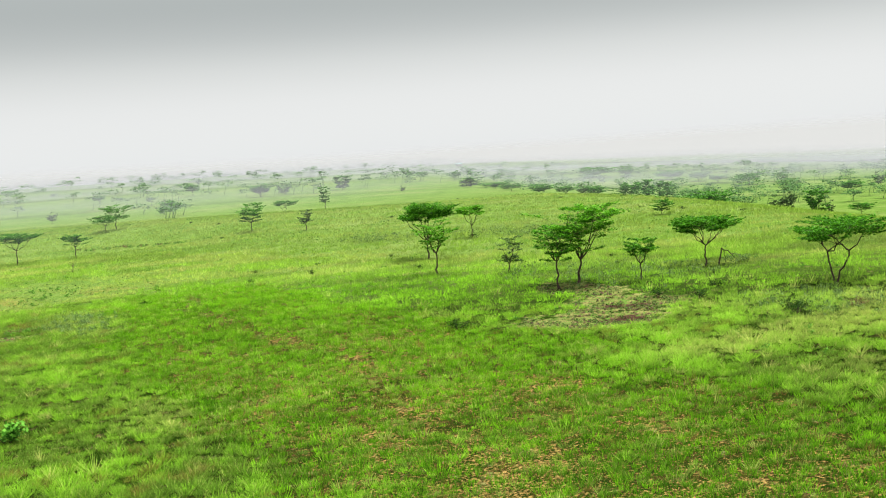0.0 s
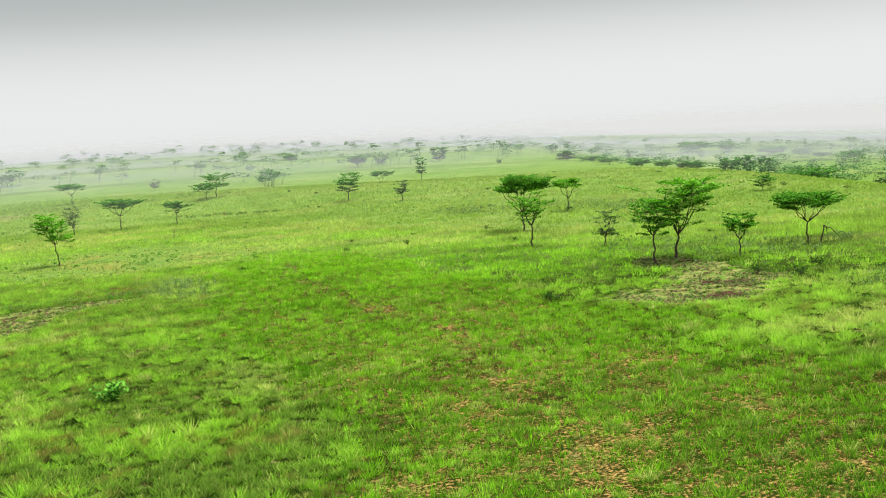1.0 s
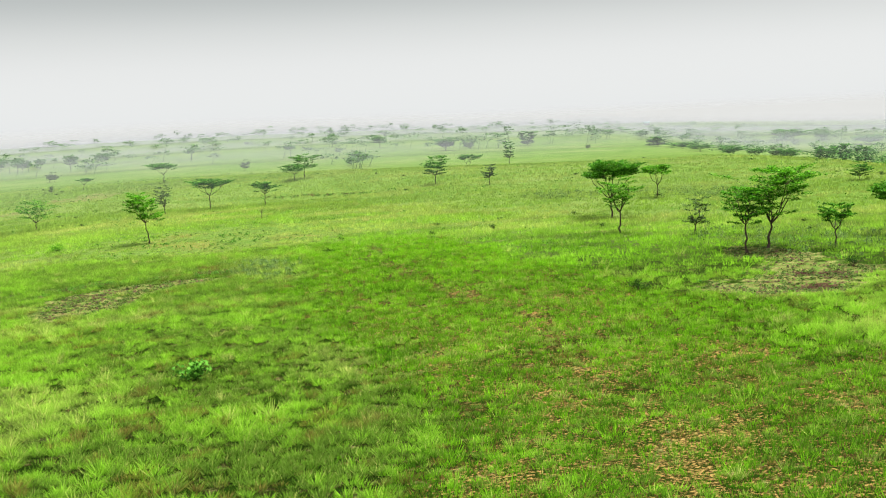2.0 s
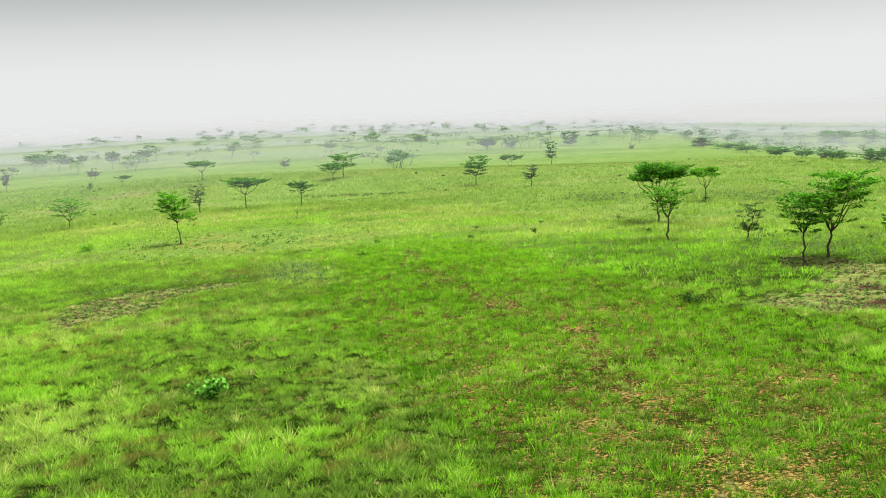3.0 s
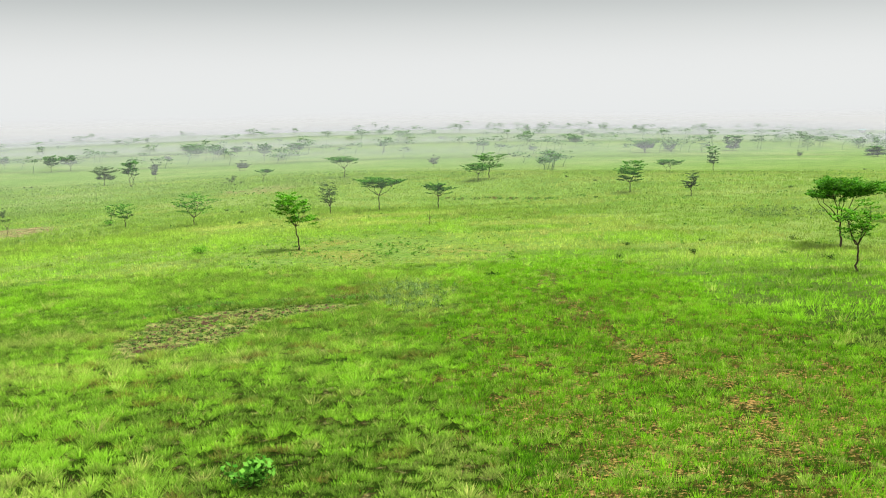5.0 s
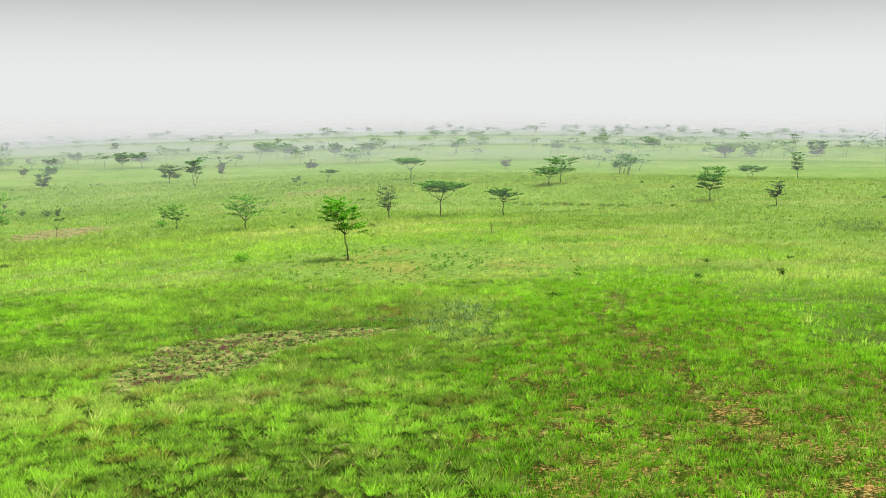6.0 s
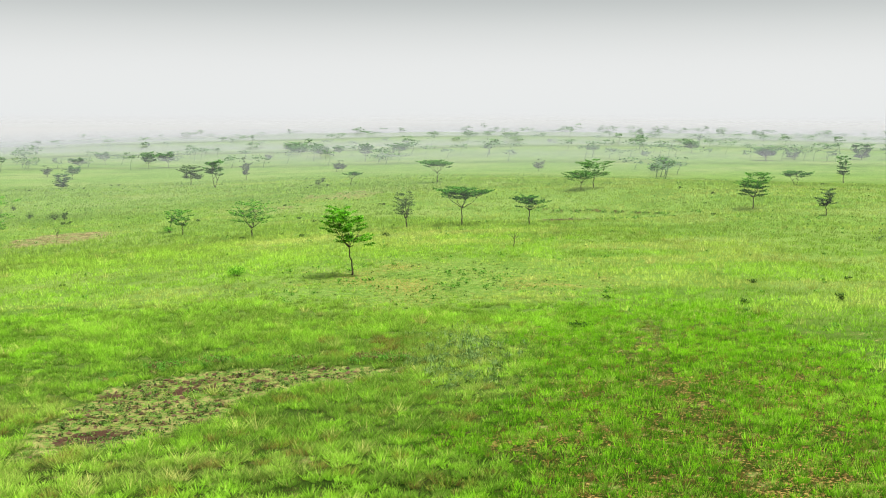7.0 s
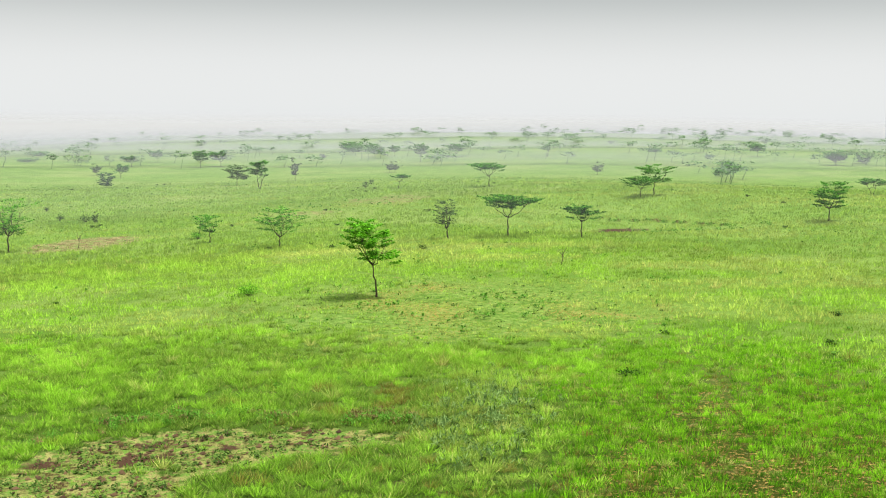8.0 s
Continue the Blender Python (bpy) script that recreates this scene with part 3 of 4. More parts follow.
def broken_branch(x, y):
    rng = np.random.default_rng(12)
    top = thing("broken_branch", x, y)
    tubes = [branch((0, 0, 0), (0.35, 0.1, 1.15), 0.06, 0.045, 0, rng), branch((0.35, 0.1, 1.15), (1.3, -0.2, 0.35), 0.045, 0.02, 0.1, rng), branch((0.5, 0.05, 1.05), (0.9, 0.4, 0.1), 0.03, 0.012, 0.05, rng), branch((1.0, 0, 0.7), (2.2, -0.1, 0.35), 0.025, 0.01, 0.1, rng)]
    v, f = tube(tubes)
    part("wood", smooth_shaded(raw_mesh("wood", v, f, [BARK])), top)
    centers = rng.uniform((0.6, -0.5, 0.1), (2.6, 0.5, 0.6), (14, 3))
    v, f = sprays(rng, centers, np.tile((0.3, 0.3, 0.14), (14, 1)), 45, 0.13, 0.06)
    part("foliage", raw_mesh("foliage", v, f, [LEAF_DULL]), top)
    tagged(top, "broken acacia branch lying beside a standing tree", "branch")


broken_branch(46.0, 56.4)

# the lone trees of the middle ground
acacia(0.0, 108.6, 4.75, 3.5, "lone bright green acacia with layered crown, slender trunk", girth=0.009, skew=-0.75, base=0.46, thick=0.72, pads=54, leaves=80, limbs=6, fork=0.42, lean=(-0.42, 0), leaf=LEAF_FRESH, size=0.15, seed=21, tiers=4)
acacia(9.1, 145.4, 3.85, 4.7, "flat-topped umbrella acacia with straight dark trunk", base=0.62, thick=0.45, pads=52, leaves=75, fork=0.48, size=0.17, seed=22)
acacia(3.6, 145.9, 3.7, 2.7, "sparse dull acacia with open upswept twigs", base=0.38, thick=0.9, pads=46, leaves=26, fork=0.25, leaf=LEAF_DULL, lean=(-0.2, 0), size=0.15, seed=23)
acacia(15.5, 141.7, 3.1, 3.0, "small acacia with drooping ragged crown", base=0.5, thick=0.6, pads=38, leaves=60, fork=0.5, size=0.16, seed=24)
acacia(-11.7, 144.4, 3.7, 4.3, "open acacia with two leafy tiers and curved trunk", base=0.40, thick=0.8, pads=42, leaves=46, fork=0.28, leaf=LEAF_BRIGHT, size=0.16, seed=25)
acacia(-21.3, 159.2, 2.9, 2.6, "spindly young acacia with few leafy twigs", base=0.4, thick=0.9, pads=24, leaves=40, fork=0.4, leaf=LEAF_BRIGHT, size=0.17, seed=26)
acacia(-24.4, 167.6, 2.9, 2.0, "thin leaning sapling among low bushes", base=0.4, thick=0.9, pads=18, leaves=36, fork=0.4, leaf=LEAF_BRIGHT, lean=(0.4, 0), size=0.17, seed=27)
acacia(-42.7, 160.1, 5.9, 5.0, "tall sparse acacia with bright layered branches", base=0.35, thick=0.9, pads=56, leaves=46, fork=0.30, leaf=LEAF_BRIGHT, size=0.17, seed=28)
acacia(28.5, 200.9, 2.8, 4.6, "low dark acacia with a wide flat crown", base=0.5, thick=0.6, pads=40, leaves=55, fork=0.4, size=0.2, seed=29)
acacia(30.8, 204.0, 4.5, 4.8, "open acacia standing beside a lower one", base=0.42, thick=0.8, pads=42, leaves=46, fork=0.4, size=0.2, seed=30)
acacia(43.4, 163.8, 4.2, 4.6, "rounded acacia with layered crown and forked trunk", base=0.38, thick=0.8, pads=50, leaves=60, fork=0.33, size=0.18, seed=31)
acacia(47.3, 150.1, 2.95, 2.2, "small upright acacia with airy crown", base=0.38, thick=0.9, pads=30, leaves=46, fork=0.36, size=0.17, leaf=LEAF_DULL, seed=32)
acacia(62.6, 210.1, 2.3, 4.1, "low vase-shaped acacia with a flat crown", base=0.55, thick=0.5, pads=36, leaves=55, trunks=2, fork=0.4, size=0.2, seed=33)
acacia(94.6, 280.6, 5.7, 3.5, "tall narrow acacia with two tiers of foliage", base=0.35, thick=0.9, pads=42, leaves=55, fork=0.3, size=0.22, seed=34)
acacia(8.3, 235.9, 3.9, 6.0, "flat umbrella acacia half lost in mist", base=0.62, thick=0.45, pads=46, leaves=65, fork=0.45, size=0.22, seed=35)
acacia(-6.9, 240.9, 2.4, 3.3, "small flat acacia with a thin trunk", base=0.65, thick=0.4, pads=26, leaves=50, fork=0.5, lean=(0.3, 0), size=0.2, seed=36)
acacia(-34.3, 263.2, 5.3, 4.6, "wide vase-shaped acacia in light mist", base=0.45, thick=0.65, pads=46, leaves=70, fork=0.3, trunks=2, size=0.22, seed=37)
acacia(-44.2, 292.2, 4.2, 6.0, "dense rounded acacia in light mist", base=0.35, thick=0.8, pads=54, leaves=70, fork=0.3, size=0.24, leaf=LEAF_DULL, seed=38)
acacia(81.8, 115.5, 2.3, 2.8, "small ragged acacia on the brow of the rise", base=0.3, thick=0.9, pads=32, leaves=50, fork=0.25, size=0.17, seed=39)
bare_sapling(12.4, 121.9, 1.6, 1.1, "bare dead sapling with forked twigs in grass", 41)
bare_sapling(-36.4, 163.5, 1.9, 1.0, "thin leafless sapling on a bare soil patch", 42)

# trees further off, alike in build: a few patterns, repeated at their own size and turn
flat_tree = build_tree("acacia_tree", 4.0, 6.0, base=0.42, thick=0.75, pads=50, leaves=36, fork=0.3, size=0.34, seed=51, leaf=LEAF)
round_tree = build_tree("acacia_tree", 4.0, 4.6, base=0.18, thick=0.95, pads=56, leaves=36, fork=0.2, size=0.36, seed=52, leaf=LEAF)
open_tree = build_tree("acacia_tree", 4.0, 4.0, base=0.30, thick=0.9, pads=36, leaves=50, fork=0.28, size=0.28, seed=53, leaf=LEAF_DULL)
low_tree = build_tree("acacia_tree", 3.0, 7.0, base=0.30, thick=0.8, pads=60, leaves=36, fork=0.22, trunks=2, size=0.34, seed=54, leaf=LEAF)
PATTERNS = dict(
    flat=(flat_tree, 4.0, 6.0, "flat-topped acacia far across the hazy plain"), round=(round_tree, 4.0, 4.6, "dense rounded tree far across the hazy plain"),
    open=(open_tree, 4.0, 4.0, "open dull acacia far across the hazy plain"), low=(low_tree, 3.0, 7.0, "low spreading thicket tree far across the plain"))
first_use = set()


def far_tree(kind, x, y, h, w):
    pattern, ph, pw, label = PATTERNS[kind]
    m = pose(x, y, float(land(x, y)) - 0.1, 0, 0, (37 * x + 11 * y) % 360) @ Matrix.Diagonal((w / pw, w / pw, h / ph, 1))
    if kind not in first_use:
        first_use.add(kind)
        pattern.matrix_world = m
        ob = pattern
    else:
        ob = copy_thing(pattern, Matrix(m))
        ob.matrix_basis = m
    return tagged(ob, label, "tree", "scattered acacias of the plain")


far_tree("open", -36.4, 323.1, 5.3, 3.0)
far_tree("flat", -31.5, 494.1, 4.6, 6.9)
far_tree("flat", -25.6, 516.5, 4.3, 5.7)
far_tree("flat", -13.0, 458.8, 6.4, 6.4)
far_tree("open", -16.3, 375.7, 3.0, 3.5)
far_tree("flat", -1.4, 497.0, 5.0, 8.0)
far_tree("low", -45.2, 547.3, 3.5, 8.9)
far_tree("open", 36.8, 346.0, 3.2, 3.2)
far_tree("flat", 78.3, 392.9, 2.2, 4.8)
far_tree("flat", 120.7, 429.9, 3.7, 7.4)
far_tree("round", 155.4, 437.7, 5.6, 7.7)
far_tree("round", 134.0, 444.7, 3.4, 6.4)
far_tree("open", 152.6, 370.2, 2.2, 2.4)
far_tree("flat", 164.2, 314.2, 2.1, 8.9)
far_tree("low", 181.6, 327.5, 2.8, 9.6)
far_tree("flat", 163.3, 280.5, 2.7, 6.0)
far_tree("open", 169.8, 282.4, 3.3, 4.0)
far_tree("flat", 172.9, 280.5, 3.7, 5.8)
far_tree("flat", 178.8, 274.3, 5.4, 7.8)
far_tree("round", 185.7, 275.8, 7.0, 6.0)
far_tree("round", 192.7, 277.1, 7.2, 4.5)
far_tree("low", 168.7, 232.9, 2.7, 5.5)
far_tree("low", 170.8, 225.2, 4.5, 9.4)
far_tree("open", 179.2, 212.3, 4.7, 4.5)
far_tree("open", 181.1, 210.8, 6.4, 4.6)
far_tree("round", 182.0, 203.4, 6.4, 5.5)
far_tree("open", 187.5, 205.2, 3.7, 2.7)
far_tree("flat", 192.5, 200.7, 2.9, 6.6)
far_tree("flat", 261.9, 278.6, 4.0, 7.6)
far_tree("open", 290.6, 297.3, 4.9, 4.9)
far_tree("flat", 312.4, 392.2, 4.7, 11.7)
far_tree("flat", 327.5, 433.6, 3.0, 7.6)
far_tree("flat", 331.7, 452.9, 4.2, 10.5)
far_tree("low", 341.5, 490.1, 4.2, 16.2)
far_tree("low", 338.4, 551.7, 5.4, 22.6)
far_tree("low", 355.5, 548.1, 4.3, 12.2)
far_tree("open", 327.8, 390.1, 4.8, 5.7)
far_tree("round", 180.6, 376.1, 3.5, 9.8)
far_tree("low", 183.4, 363.6, 2.1, 11.5)
far_tree("open", -43.6, 192.5, 1.8, 0.9)
far_tree("round", -72.7, 294.4, 3.4, 4.0)
far_tree("flat", -86.9, 354.6, 3.8, 4.3)
far_tree("open", -98.6, 371.8, 3.2, 4.1)
far_tree("flat", -107.3, 472.0, 4.6, 6.6)
far_tree("flat", -105.9, 433.0, 3.8, 7.6)
far_tree("flat", -82.4, 428.6, 5.6, 6.5)
far_tree("flat", -77.7, 437.8, 5.3, 7.6)
far_tree("low", -174.3, 541.4, 2.5, 7.9)
far_tree("low", -153.4, 470.2, 1.7, 8.1)
far_tree("open", -17.7, 373.2, 3.1, 3.1)
far_tree("flat", -34.1, 512.7, 5.5, 6.6)
far_tree("low", -48.2, 569.7, 4.4, 9.9)
far_tree("open", -50.5, 490.9, 3.0, 3.4)
far_tree("flat", 71.4, 485.7, 3.3, 6.3)
far_tree("flat", 109.2, 488.9, 4.7, 7.7)
far_tree("flat", 120.5, 430.3, 4.5, 9.5)


# ---- far woodland beyond the spur and along the misty horizon ----
def woodland():
    rng = np.random.default_rng(61)
    verts, faces, count = [], [], 0
    for k in range(1040):
        if k < 820:
            head, d = radians(rng.uniform(10, 50)), rng.uniform(300, 800)
            if rng.uniform() > 0.35 + 0.65 * (grain(d * math.sin(head), d * math.cos(head), 70, 7) > 0.5):
                continue
        else:
            head, d = radians(rng.uniform(-26, 14)), rng.uniform(420, 880)
        x, y = d * math.sin(head), d * math.cos(head) - 5
        if 0.95 * (x - 75) - 0.31 * (y - 120) < 40 and head > radians(12) and y < 420:
            continue
        h, w = rng.uniform(3, 6.5), rng.uniform(4, 10)
        pts = crown_points(rng, h, w, rng.uniform(0.25, 0.55), 0.6, 14) + (x, y, float(land(x, y)))
        v, f = sprays(rng, pts, np.tile((0.20 * w, 0.20 * w, 0.26), (14, 1)), 9, 0.80, 0.42)
        verts.append(v)
        faces.append(f + count)
        count += len(v)
        v, f = tube([branch((x, y, float(land(x, y)) - 0.2), (x + 0.1 * w, y, float(land(x, y)) + 0.6 * h), 0.10, 0.05, 0, rng, 3)], 4)
        verts.append(v)
        faces.append(f + count)
        count += len(v)
    me = raw_mesh("woodland", np.concatenate(verts), np.concatenate(faces), [LEAF_FAR])
    tagged(new("far_woodland", me), "scattered acacia woodland fading into white mist", "woodland", "", "stuff")


woodland()


# ---- shrubs and single plants ----
shrub(34.5, 35.0, 0.85, 1.6, "dense dark green bush standing in the grass", seed=71, leaves=900)
shrub(34.7, 43.1, 0.7, 1.5, "low dark bush near the soil patch", seed=72, leaves=600)
shrub(38.4, 46.4, 0.55, 1.0, "low dark bush near the soil patch", seed=73, leaves=350)
shrub(34.4, 46.4, 0.45, 1.2, "low dark bush near the soil patch", seed=74, leaves=400)
shrub(37.5, 34.1, 0.5, 1.0, "rusty brown dying bush in pale grass", leaf=RUST, seed=75, leaves=400)
shrub(21.4, 45.5, 0.6, 1.3, "dark bush sunk in tall bright grass", seed=76, leaves=600)
shrub(-1.3, 38.1, 0.9, 1.15, "bright bush with broad pale green leaves", leaf=BROAD, leaves=300, size=0.22, wide=0.75, stems=10, name="broadleaf_bush", seed=77)
shrub(-8.4, 110.9, 0.8, 1.5, "rounded green bush on short grass", leaf=LEAF_BRIGHT, seed=78, leaves=700, size=0.1)
shrub(-13.2, 248.9, 1.2, 1.2, "small dark bush on the far slope", seed=79, leaves=300, size=0.15)
shrub(-13.9, 269.7, 1.3, 1.1, "small dark bush on the far slope", seed=80, leaves=300, size=0.15)
shrub(-46.4, 197.4, 1.0, 2.2, "low spreading dark bush beside saplings", seed=81, leaves=500, size=0.14)
shrub(-50.7, 199.7, 0.9, 1.2, "low dark bush beside saplings", seed=82, leaves=300, size=0.14)
shrub(-57.2, 213.0, 0.8, 0.9, "low dark bush beside saplings", seed=83, leaves=240, size=0.14)
shrub(-24.2, 166.5, 0.9, 2.0, "green bush at the foot of thin saplings", leaf=LEAF_BRIGHT, seed=84, leaves=500, size=0.13)


def small_bushes():
    """Low bushes strewn over the middle and far slopes."""
    rng = np.random.default_rng(85)
    made = 0
    while made < 70:
        head, d = radians(rng.uniform(-15, 42)), rng.uniform(80, 330)
        x, y = -4 + d * math.sin(head), -12 + d * math.cos(head)
        if grain(x, y, 25, 21) < 0.45:
            continue
        made += 1
        s = rng.uniform(0.4, 1.0)
        shrub(x, y, 0.45 * s, 1.1 * s, "low dark green bush in the grass", leaves=130, size=0.13, stems=5, seed=100 + made, group="low bushes of the plain")


small_bushes()


# ---- a far house with a turquoise roof ----
def far_house(x, y, turn):
    top = thing("house", x, y, turn, 0.1)
    white = Nodes("white_plaster")
    white = white.plain(white.blend(white.noise(1.5), (0.30, 0.29, 0.27), (0.38, 0.37, 0.35)))
    teal = Nodes("painted_sheet_roof")
    teal = teal.plain(teal.blend(teal.noise(2.0), (0.10, 0.20, 0.20), (0.14, 0.25, 0.245)), 0.5, 0.4)
    dark = Nodes("dark_opening").plain((0.03, 0.03, 0.035), 0.4, 0.4)

    def box(x0, y0, z0, x1, y1, z1):
        v = [(a, b, c) for c in (z0, z1) for a, b in ((x0, y0), (x1, y0), (x1, y1), (x0, y1))]
        return np.array(v), np.array([(3, 2, 1, 0), (4, 5, 6, 7), (0, 1, 5, 4), (1, 2, 6, 5), (2, 3, 7, 6), (3, 0, 4, 7)])

    part("wall", raw_mesh("wall", *box(-4, -2.5, 0, 4, 2.5, 2.8), [white]), top)
    v = np.array([(-4.5, -3, 2.75), (4.5, -3, 2.75), (4.5, 3, 2.75), (-4.5, 3, 2.75), (-4.5, 0, 4.4), (4.5, 0, 4.4)])
    roof = raw_mesh("roof", v, [np.array([(0, 1, 5, 4), (2, 3, 4, 5), (3, 2, 1, 0)]), np.array([(0, 4, 3), (1, 2, 5)])], [teal])
    part("roof", roof, top, "turquoise painted sheet roof")
    part("door", raw_mesh("door", *box(-0.5, -2.56, 0, 0.5, -2.48, 2.0), [dark]), top)
    for u in (-2.6, 2.6):
        part("window", raw_mesh("window", *box(u - 0.5, -2.56, 1.0, u + 0.5, -2.48, 2.0), [dark]), top)
    top.scale = (0.55, 0.55, 0.55)
    tagged(top, "small white house with turquoise roof in distant haze", "house")


far_house(383, 818, -25)


# ---- grass ----
def blades(rng, x, y, z, count, height, width, spread, lean, dry, tone, vary, rust):
    """Blades of tufts as bent slivers that fan out from the middle: vertices, faces and their colour values."""
    k = len(x)
    m = k * count
    rep = lambda a: np.repeat(np.broadcast_to(a, (k,)), count)  # noqa: E731
    yaw, off = rng.uniform(0, 2 * math.pi, m), rng.uniform(0, 2 * math.pi, m)
    u = np.sqrt(rng.uniform(0, 1, m))
    r = rep(spread) * u
    bx, by, bz = rep(x) + r * np.cos(off), rep(y) + r * np.sin(off), rep(z)
    h = rep(height) * rng.uniform(0.6, 1.15, m) * (1.12 - 0.45 * u)
    w = 0.5 * rep(width) * rng.uniform(0.7, 1.3, m)
    tilt = rep(lean) * (0.25 + 0.9 * u) * rng.uniform(0.5, 1.3, m) * h
    out_a = off + rng.normal(0, 0.5, m)
    lx, ly = tilt * np.cos(out_a) + 0.08 * h, tilt * np.sin(out_a)
    sx, sy = np.cos(yaw) * w, np.sin(yaw) * w
    rows = [(bx - sx, by - sy, bz - 0.04), (bx + sx, by + sy, bz - 0.04), (bx + lx, by + ly, bz + h * (1 - 0.25 * rep(lean)))]
    verts = np.stack([np.stack(p, -1) for p in rows], 1).reshape(-1, 3)
    faces = [np.arange(3 * m, dtype=np.int32).reshape(-1, 3)]
    tone = np.clip(rep(tone) + rep(vary) * rng.normal(0, 0.15, m), 0, 1)
    dry = np.clip(rep(dry) * (1 + (0.15 + 0.4 * rep(vary)) * rng.uniform(-1, 1, m)) + 0.6 * rep(vary) * (rng.uniform(0, 1, m) < 0.02 + 0.14 * rep(dry)), 0, 1)
    rust = np.clip(rep(rust), 0, 1) * (rng.uniform(0, 1, m) < 0.75)
    values = dict(tone=np.repeat(tone, 3), dry=np.repeat(dry, 3), rust=np.repeat(rust, 3), tip=np.tile((0.0, 0.0, 1.0), m))
    return verts, faces, values


def scatter(rng, number, near, far):
    """Random places over the wedge of plain from near to far, with a stretch's own distance d."""
    head = np.radians(rng.uniform(-19, 50, number))
    r = np.sqrt(rng.uniform(20.0**2, 420.0**2, number))
    x, y = -4 + r * np.sin(head), -12 + r * np.cos(head)
    d, inside = reach_of(x, y)
    keep = inside & (d >= near) & (d < far)
    return x[keep], y[keep], d[keep]


def plots(rng, cell, near, far):
    """Evenly strewn places, one to a cell, over the wedge of plain from near to far; the borders are frayed."""
    gx, gy = np.meshgrid(np.arange(-70, 130, cell), np.arange(8, 190, cell))
    x = gx.ravel() + cell * rng.uniform(-0.55, 0.55, gx.size)
    y = gy.ravel() + cell * rng.uniform(-0.55, 0.55, gx.size)
    d, inside = reach_of(x, y)
    edge = d + rng.uniform(-6, 6, len(d))
    keep = inside & (edge >= near) & (edge < far)
    return x[keep], y[keep], d[keep]


def meadow(x, y, d):
    """Height, tone, dryness and rustiness of the grass at places, in patches of several sizes; tone and dry colour also
    rise with the distance d.
    """
    bare, mud, grey, gold, lush, cropped, tufts, sand = cover(x, y)
    patch, swell, streak = grain(x, y, 2.4, 31), grain(x, y, 7.5, 33), grain(0.45 * x, y, 4.5, 44)
    tall = 0.55 * patch + 0.45 * swell
    height = (0.20 + 0.30 * tall + 0.08 * lush) * (1 - 0.35 * tufts) * (1 - 0.68 * cropped) * (1 - 0.6 * bare) * (1 - 0.15 * grey)
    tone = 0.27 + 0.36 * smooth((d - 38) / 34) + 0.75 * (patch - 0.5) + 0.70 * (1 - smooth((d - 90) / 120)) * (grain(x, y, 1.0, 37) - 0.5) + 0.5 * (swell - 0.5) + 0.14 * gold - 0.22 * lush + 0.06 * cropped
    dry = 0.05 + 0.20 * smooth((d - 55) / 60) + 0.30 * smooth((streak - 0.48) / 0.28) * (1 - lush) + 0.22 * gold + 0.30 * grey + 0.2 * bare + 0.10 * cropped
    fresh = spot(x, y, 30, 62, 22, 34, 0, 1)
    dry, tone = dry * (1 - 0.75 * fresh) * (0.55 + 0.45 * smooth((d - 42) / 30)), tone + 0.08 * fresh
    rust = 0.8 * smooth((grain(x, y, 0.8, 46) - 0.70) / 0.12) * smooth((grain(x, y, 9, 47) - 0.4) / 0.3) * (1 - cropped)
    return bare, mud, grey, lush, cropped, tufts, height, tone, np.clip(dry, 0, 1), rust


def lay(name, label, rng, x, y, count, height, wide, size, lean, dry, tone, vary, rust, mat):
    bare, mud = cover(x, y)[:2]
    v, f, values = blades(rng, x, y, soil(x, y, bare, mud), count, height, wide, size, lean, dry, np.clip(tone, 0, 1), vary, rust)
    tagged(new(name, raw_mesh(name, v, f, [mat], values)), label, "grass", "", "stuff")


def tussocks(label, cell, near, far, count, seed, wide):
    """Tall fluffy tussocks that stand shoulder to shoulder, with dark gaps here and there."""
    rng = np.random.default_rng(seed)
    x, y, d = plots(rng, cell, near, far)
    bare, mud, grey, lush, cropped, tufts, height, tone, dry, rust = meadow(x, y, d)
    hollow = smooth((grain(x, y, 0.5, 36) - 0.54) / 0.13) * (1 - smooth((d - 60) / 50))
    gaps = np.clip(1.2 * smooth((bare - 0.15) / 0.3) + mud, 0, 0.96) + 0.75 * hollow + 0.76 * smooth((tufts - 0.15) / 0.6) + 0.35 * cropped
    keep = rng.uniform(0, 1, len(x)) > gaps
    x, y, d, height, tone, dry, rust = (a[keep] for a in (x, y, d, height, tone, dry, rust))
    own = rng.normal(0, 1, len(x))
    calm = smooth((d - 45) / 45)
    tone, rust = tone + (0.30 - 0.23 * calm) * own - 0.25 * (1 - calm) * (own < -0.9), rust * (1 - 0.7 * calm)
    plume = rng.uniform(0, 1, len(x)) < 0.012
    height, dry = 0.92 * height * np.exp(0.25 * rng.normal(0, 1, len(x))) * (1 + 0.8 * plume), np.clip(dry + 0.35 * plume, 0, 1)
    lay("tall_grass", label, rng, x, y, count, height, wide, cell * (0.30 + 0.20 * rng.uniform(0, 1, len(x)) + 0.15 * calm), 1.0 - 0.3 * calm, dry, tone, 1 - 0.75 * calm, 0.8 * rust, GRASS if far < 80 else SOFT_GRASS)


